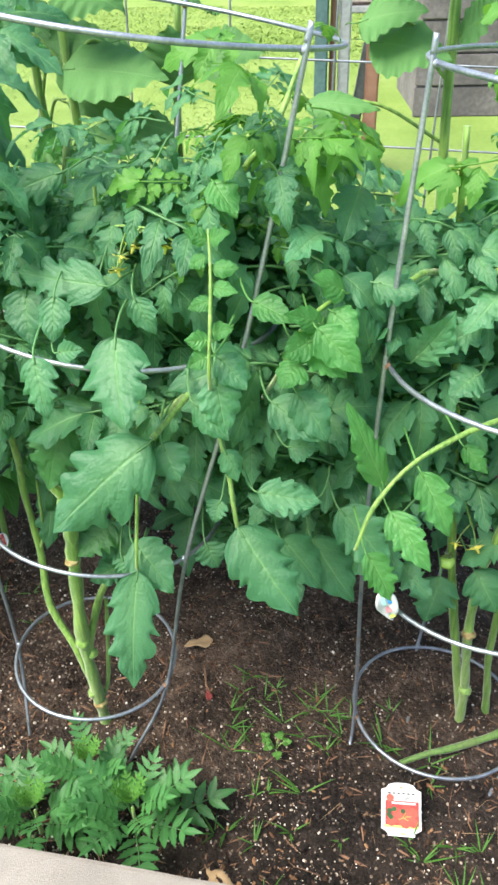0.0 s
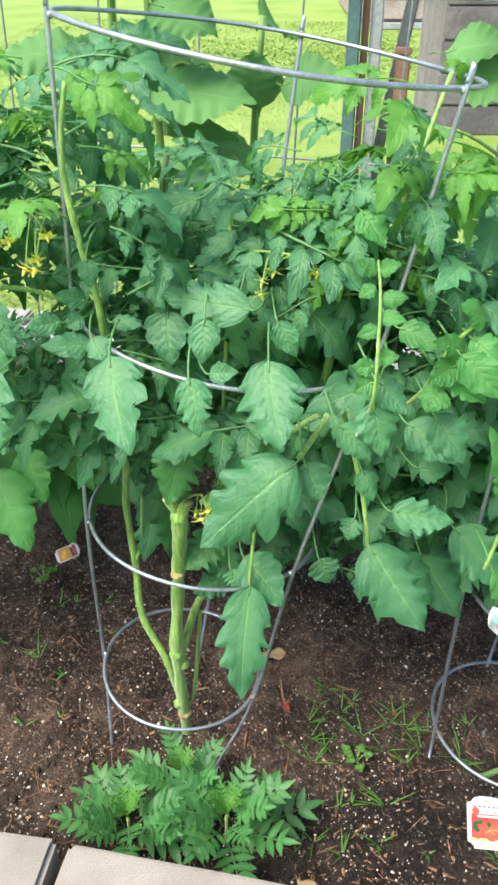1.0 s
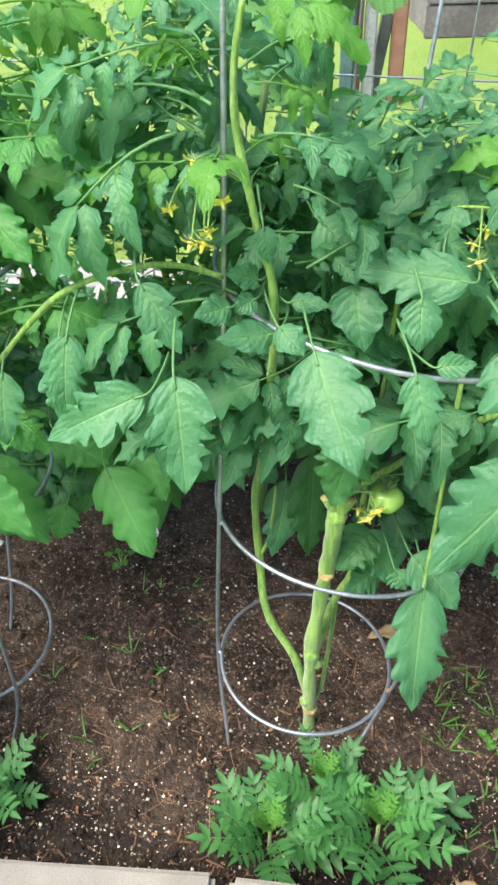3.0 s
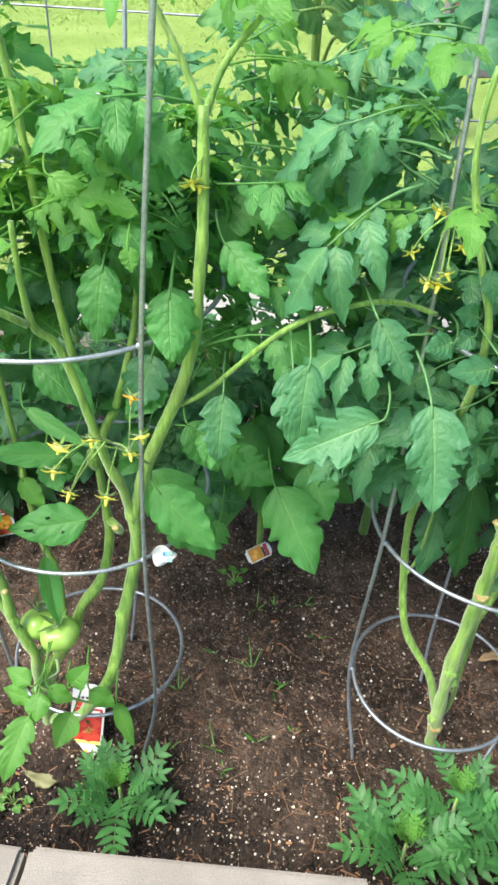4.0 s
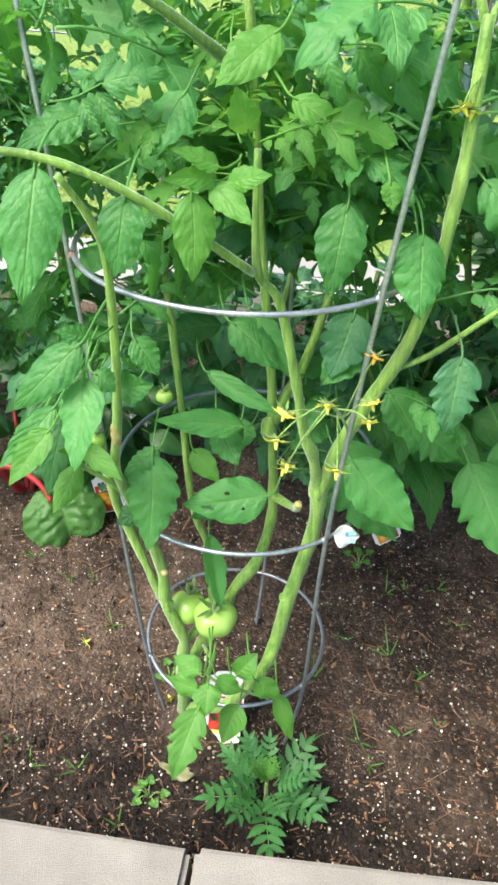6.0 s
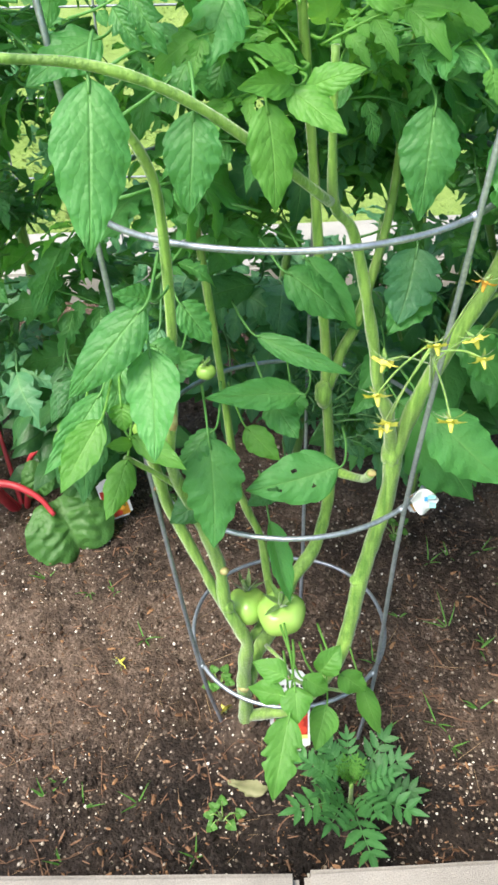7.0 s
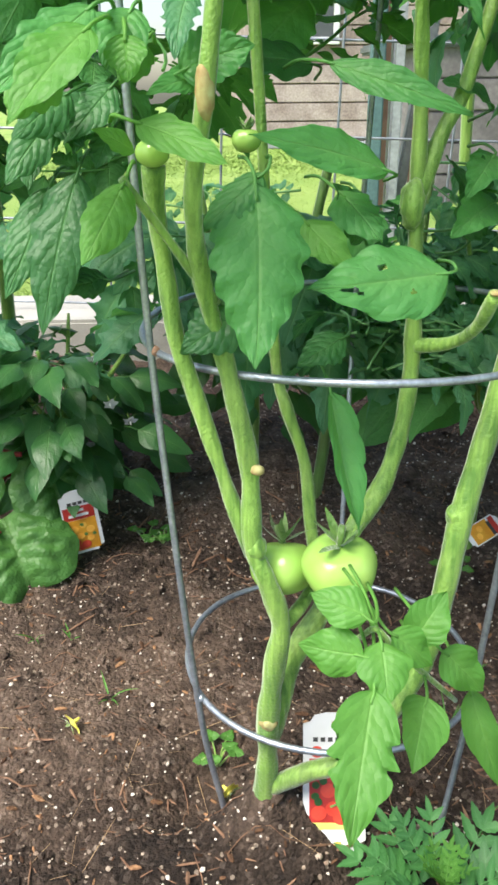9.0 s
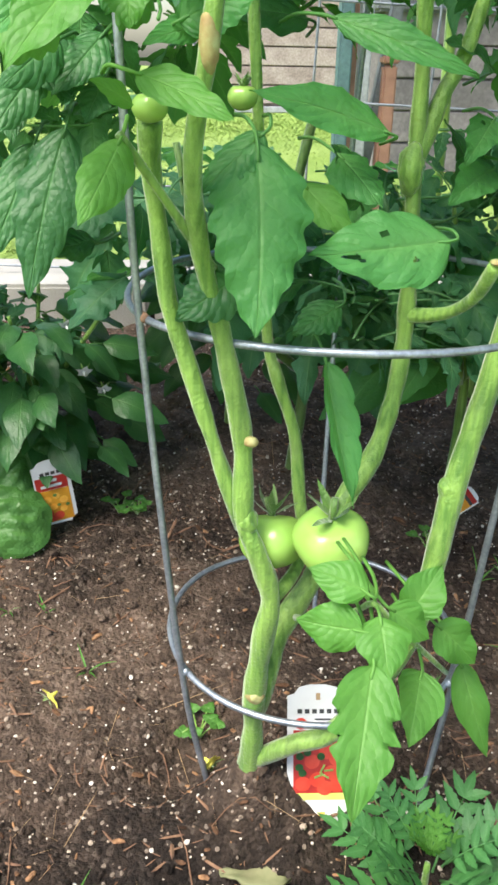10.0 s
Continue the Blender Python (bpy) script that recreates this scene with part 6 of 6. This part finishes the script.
def build_litter(name, at, size, mat, label, category, turn=0.0, lobes=4.0, depth=0.3):
    z = soil_z(at[0], at[1]) + 0.004
    v, f, u = leaflet_data(size, size * 0.6, random.Random(int(turn)), 10, 3, lobes, depth, curl=0.1, fold=0.35, ripple=0.12)
    me = joined(name, [(v, f, u, Matrix())])
    ob = part(name, me, mat, None, pose(at[0], at[1], z, 4, 5, turn))
    ob.modifiers.new("thick", "SOLIDIFY").thickness = 0.0012
    tagged(ob, label, category)


build_litter("dry_leaf", (0.03, 0.71), 0.05, DRY, "curled brown dry leaf beside the marigold", "dry leaf", 40)
build_litter("dry_leaf", (-0.02, 1.08), 0.045, DRY, "brown dry leaf lying on the soil", "dry leaf", 100)
build_litter("dry_leaf", (-0.672, 0.878), 0.05, PALE, "pale yellowed leaf lying on the soil", "dry leaf", 70)
build_litter("petal_leaf", (-0.016, 0.971), 0.018, FADED_RED, "small dull red fallen leaf on the soil", "fallen leaf", 20)
build_litter("bark_chip", (-0.336, 0.959), 0.042, MULCH, "flat reddish brown bark chip on the soil", "bark chip", 70, 1.0, 0.05)


def build_fallen_blossom(x, y, turn):
    z = soil_z(x, y) + 0.006
    bloom = thing("fallen_blossom", (x, y, z), "wilted yellow tomato blossom lying on the soil", "blossom", "fallen blossoms")
    flower(bloom, (x, y, z), (math.cos(turn), math.sin(turn), 0.25), 0.011)


build_fallen_blossom(-0.842, 1.065, 0.6)
build_fallen_blossom(-0.712, 0.985, 2.2)


# ---------------------------------------------------------------- plant tags and ties
def flat_rect(w, h, at, z=0.0):
    bm = bmesh.new()
    box(bm, (w, h, 0.0004), (*at, z))
    return bm


def build_tag(m, w, h, kind, label):
    tag = new("plant_tag")
    tag.matrix_basis = m
    tagged(tag, label, "plant tag", "plastic plant tags")
    bm = bmesh.new()
    c = w * 0.16
    outline = [(-w / 2 + c, -h / 2), (w / 2 - c, -h / 2), (w / 2 - c, -h / 2 + c * 0.5), (w / 2, -h / 2 + c), (w / 2, h / 2 - c * 1.1), (w / 2 - c * 0.7, h / 2 - c * 0.9), (w / 2 - c * 1.2, h / 2 - c * 0.25), (0.12 * w, h / 2), (-0.12 * w, h / 2), (-w / 2 + c * 1.2, h / 2 - c * 0.25), (-w / 2 + c * 0.7, h / 2 - c * 0.9), (-w / 2, h / 2 - c * 1.1), (-w / 2, -h / 2 + c), (-w / 2 + c, -h / 2 + c * 0.5)]
    f = bm.faces.new([bm.verts.new((x, y, -0.0005)) for x, y in outline])
    ext = bmesh.ops.extrude_face_region(bm, geom=[f])
    bmesh.ops.translate(bm, verts=[v for v in ext["geom"] if isinstance(v, bmesh.types.BMVert)], vec=(0, 0, 0.001))
    bmesh.ops.recalc_face_normals(bm, faces=bm.faces)
    part("card", bm, TAG, tag, m)

    def panel(name, pw, ph, x, y, mat, lift=0.0006):
        part(name, flat_rect(pw, ph, (x, y), z=lift), mat, tag, m)

    def round_spot(name, r, x, y, mat, lift):
        b2 = bmesh.new()
        bmesh.ops.create_circle(b2, cap_ends=True, segments=18, radius=r, matrix=Matrix.Translation((x, y, lift)) @ Matrix.Diagonal((1, 0.9, 1, 1)))
        part(name, b2, mat, tag, m)

    if kind == "red":
        panel("red_panel", w * 0.84, h * 0.46, w * 0.02, -h * 0.07, RED)
        panel("lime_band", w * 0.88, h * 0.05, 0, -h * 0.325, LIME)
        for k, (x, y) in enumerate(((0.14, 0.0), (-0.1, -0.07), (0.3, -0.05), (0.22, -0.15), (-0.02, -0.2), (0.3, -0.24), (-0.25, -0.23), (0.1, -0.26))):
            round_spot("printed_tomato", w * 0.125, x * w, y * h, RED_BRIGHT, 0.0011 + 0.0001 * k)
        for k, (x, y) in enumerate(((-0.3, -0.03), (-0.18, 0.0), (-0.31, -0.11), (-0.26, -0.15), (0.04, -0.03))):
            round_spot("printed_leaf", w * 0.065, x * w, y * h, LEAF_PEPPER, 0.0021 + 0.0001 * k)
        for k, (x, y, turn) in enumerate(((0.06, -0.12, 60), (0.1, -0.17, -30), (0.0, -0.17, 20), (0.16, -0.13, 5))):
            bm = bmesh.new()
            box(bm, (w * 0.15, h * 0.014, 0.0003), (0, 0, 0))
            bmesh.ops.transform(bm, matrix=pose(x * w, y * h, 0.0028 + 0.0001 * k, 0, 0, turn), verts=bm.verts)
            part("printed_vine", bm, STEM, tag, m)
        panel("print_bar", w * 0.6, h * 0.035, w * 0.06, h * 0.115, TAG, 0.0012)
        round_spot("badge", w * 0.1, -w * 0.28, h * 0.21, RED_BRIGHT, 0.0011)
        for k in range(3):
            panel("print_bar", w * 0.3, h * 0.012, w * 0.1, h * (0.24 - 0.025 * k), INK, 0.0009)
        panel("printed_flower", w * 0.12, h * 0.03, 0.05 * w, -h * 0.45, PETAL_OLD, 0.0008)
        for k in range(6):
            panel("print_bar", w * 0.075, h * 0.032, w * (-0.3 + 0.12 * k), h * 0.3, INK, 0.0009)
        panel("printed_mark", w * 0.07, h * 0.05, 0, h * 0.41, DRY, 0.0008)
    elif kind == "yellow":
        panel("yellow_panel", w * 0.9, h * 0.56, 0, -h * 0.1, YELLOW)
        panel("red_panel", w * 0.86, h * 0.14, 0, h * 0.31, RED, 0.0007)
        panel("print_bar", w * 0.7, h * 0.09, w * 0.06, h * 0.19, INK, 0.0009)
        for k, (x, y) in enumerate(((-0.15, -0.1), (0.15, -0.2))):
            round_spot("printed_pepper", w * 0.16, x * w, y * h, PETAL_OLD, 0.0011 + 0.0001 * k)
    elif kind == "orange":
        panel("orange_panel", w * 0.86, h * 0.5, -w * 0.03, -h * 0.21, YELLOW)
        panel("red_panel", w * 0.86, h * 0.2, -w * 0.03, h * 0.145, RED)
        for k, (x, y, r) in enumerate(((-0.24, -0.1, 0.12), (0.02, -0.06, 0.1), (0.2, -0.14, 0.12), (-0.1, -0.22, 0.11), (0.16, -0.28, 0.1), (-0.26, -0.32, 0.13), (0.0, -0.37, 0.14), (-0.13, -0.4, 0.1))):
            round_spot("printed_blossom", w * r, x * w, y * h, PETAL_OLD if k < 5 else RED_BRIGHT, 0.0011 + 0.0001 * k)
        for k, (x, y) in enumerate(((-0.02, -0.04), (0.28, -0.22), (-0.25, -0.2), (0.05, -0.2))):
            round_spot("printed_leaf", w * 0.055, x * w, y * h, STEM_DARK, 0.0022 + 0.0001 * k)
        for k, (bw, y) in enumerate(((0.34, 0.19), (0.56, 0.11))):
            panel("print_bar", w * bw, h * 0.04, -w * 0.05, h * y, TAG, 0.0012)
        for k in range(4):
            panel("print_bar", w * 0.11, h * 0.045, w * (-0.24 + 0.15 * k), h * 0.3, INK, 0.0009)
    return tag


TAG_RED = "white plastic plant tag printed with red tomatoes, stuck in soil"
build_tag(basis((-0.637, 0.944, 0.042), (0.1, 0.55, 0.8), (-0.05, -0.8, 0.55)), 0.047, 0.098, "red", TAG_RED)
build_tag(basis((0.241, 0.805, 0.008), (0.05, 0.8, 0.5), (-0.05, -0.5, 0.8)), 0.05, 0.062, "red", "white and red plant tag leaning on bare soil")
build_tag(basis((-0.84, 1.306, 0.082), (-0.1, 0.02, 0.95), (0.2, -0.95, 0.1)), 0.04, 0.078, "orange", "orange and white pepper tag stuck in the soil")
build_tag(basis((-0.399, 1.232, 0.074), (0.85, 0.25, 0.3), (0.1, -0.6, 0.75)), 0.024, 0.043, "yellow", "yellow and white plant tag lying tilted under leaves")


def build_tie(at, along, label, length, prints):
    """A crumpled plastic strip folded over the wire, with small printed marks."""
    tie = thing("plant_tie", at, label, "plant tie", "plastic ties on the cages")
    v, f, u = leaflet_data(length, 0.022, random.Random(2), 14, 4, 1, 0, fold=0.4, curl=0.3, ripple=0.12)
    m = basis(at, along, (0, -0.8, 0.5))
    body = part("strip", joined("strip", [(v, f, u, Matrix())]), TAG, tie, m)
    body.modifiers.new("thick", "SOLIDIFY").thickness = 0.001
    for mat, x, y, w, h in prints:
        b = min(v, key=lambda p: (p.x - x) ** 2 + (p.y - y * length) ** 2)
        bm = bmesh.new()
        box(bm, (w, h, 0.0006), (x, y * length, b.z + 0.0009))
        part("printed_patch", bm, mat, tie, m)


build_tie((-0.522, 0.928, 0.376), (1, -0.1, -0.1), "crumpled white plastic tie with faint teal print on a cage ring", 0.027, ((TEAL, 0.004, 0.75, 0.005, 0.006), (BLUE, -0.002, 0.5, 0.004, 0.003), (TEAL, -0.004, 0.68, 0.003, 0.007)))
build_tie((0.19, 0.816, 0.382), (0.35, -0.3, -0.9), "white plastic tie with blue and pink print on a cage ring", 0.044, ((BLUE, -0.004, 0.32, 0.004, 0.009), (TEAL, 0.002, 0.3, 0.004, 0.008), (PINK, -0.001, 0.58, 0.007, 0.008), (LIME, -0.002, 0.82, 0.006, 0.004)))


# ---------------------------------------------------------------- lawn and distance
def build_grass():
    rnd = random.Random(44)
    V, F = [], []
    for k in range(130000):
        x = rnd.uniform(-3.2, 3.6)
        y = back_edge(x) + 0.25 + 10.0 * rnd.random() ** 1.7
        if k % 4 == 0:
            x, y = rnd.gauss(0, 2.6), rnd.gauss(1.2, 2.2)
            if -2.15 < x < 1.6 and front_edge(x) - 0.22 < y < back_edge(x) + 0.24:
                continue
        h, a = rnd.uniform(0.002, 0.009), rnd.uniform(0, 6.3)
        w = rnd.uniform(0.002, 0.004) * (1 + 0.4 * (y - 2))
        h *= 1 + 0.12 * (y - 2)
        lx, ly = rnd.uniform(-0.05, 0.05), rnd.uniform(-0.05, 0.05)
        k = len(V)
        V += [(x - w * math.cos(a), y - w * math.sin(a), -0.1), (x + w * math.cos(a), y + w * math.sin(a), -0.1), (x + lx, y + ly, -0.09 + h)]
        F.append((k, k + 1, k + 2))
    ob = part("lawn_grass", grid_mesh("lawn_grass", V, F, smooth=False), GRASS, None)
    tagged(ob, "short light green lawn grass beyond the bed", "grass", kind="stuff")


build_grass()


def build_house():
    house = thing("timber_shed", (6.0, 11.0, -0.1), "weathered brown timber-sided building across the lawn", "shed")
    bm = bmesh.new()
    box(bm, (11.8, 4.0, 2.6), (6.7, 13.1, 1.25))
    part("wall", bm, GREY_WOOD, house)
    for k in range(12):
        bm = bmesh.new()
        box(bm, (11.9, 0.04, 0.2), (6.7, 11.07 - 0.004 * (k % 2), 0.12 + 0.215 * k), 0.006)
        part("plank", bm, GREY_WOOD, house)
    bm = bmesh.new()
    box(bm, (12.4, 4.8, 0.12), (6.7, 13.1, 2.62), 0.02)
    part("roof", bm, DARK_STEEL, house)
    bm = bmesh.new()
    box(bm, (12.0, 0.1, 0.07), (6.7, 11.02, -0.05), 0.01)
    part("sill_board", bm, GREY_STEEL, house)
    for x in (1.35, 4.2):
        bm = bmesh.new()
        box(bm, (0.8, 0.03, 0.9), (x, 11.03, 1.6))
        pane = part("window", bm, GLASS_DARK, house)
        for w, h, dx, dz in ((0.92, 0.08, 0, -0.47), (0.92, 0.08, 0, 0.47), (0.07, 0.9, -0.42, 0), (0.07, 0.9, 0.42, 0), (0.04, 0.86, 0, 0)):
            bm = bmesh.new()
            box(bm, (w, 0.06, h), (x + dx, 11.01, 1.6 + dz), 0.006)
            part("frame", bm, TAG, pane)


build_house()


def build_post(x, y, w, h, mat, label, lean=0.0):
    post = thing("fence_post", (x, y, -0.1), label, "post", "posts on the lawn")
    bm = bmesh.new()
    box(bm, (w, w, h), (0, 0, h / 2 - 0.02), 0.008)
    part("shaft", bm, mat, post, pose(x, y, -0.1, 0, lean, 0))
    bm = bmesh.new()
    box(bm, (w * 1.15, w * 1.15, 0.03), (0, 0, h), 0.006)
    part("cap", bm, mat, post, pose(x, y, -0.1, 0, lean, 0))


build_post(0.245, 3.95, 0.055, 1.3, PAINT_TEAL, "dark teal painted post on the lawn")
build_post(0.297, 4.0, 0.03, 1.3, TERRA, "rusty red steel post on the lawn")
build_post(0.345, 4.0, 0.05, 1.3, GREY_STEEL, "grey steel post on the lawn")
build_post(0.37, 4.08, 0.05, 1.2, DARK_STEEL, "dark leaning post on the lawn", 9)
build_post(0.475, 4.05, 0.06, 0.62, TERRA, "short weathered reddish post on the lawn")


def build_bin():
    chest = thing("storage_chest", (1.75, 5.6, -0.1), "grey weathered timber storage chest on the lawn", "chest")
    bm = bmesh.new()
    box(bm, (1.76, 0.96, 0.86), (1.75, 5.75, 0.33), 0.01)
    part("body", bm, CHEST_WOOD, chest)
    for k in range(5):
        bm = bmesh.new()
        box(bm, (1.8, 0.03, 0.165), (1.75, 5.26 - 0.004 * (k % 2), 0.0 + 0.172 * k), 0.006)
        part("plank", bm, CHEST_WOOD, chest)
    bm = bmesh.new()
    box(bm, (1.9, 1.08, 0.06), (1.75, 5.75, 0.79), 0.015)
    part("lid", bm, DARK_STEEL, chest)


build_bin()
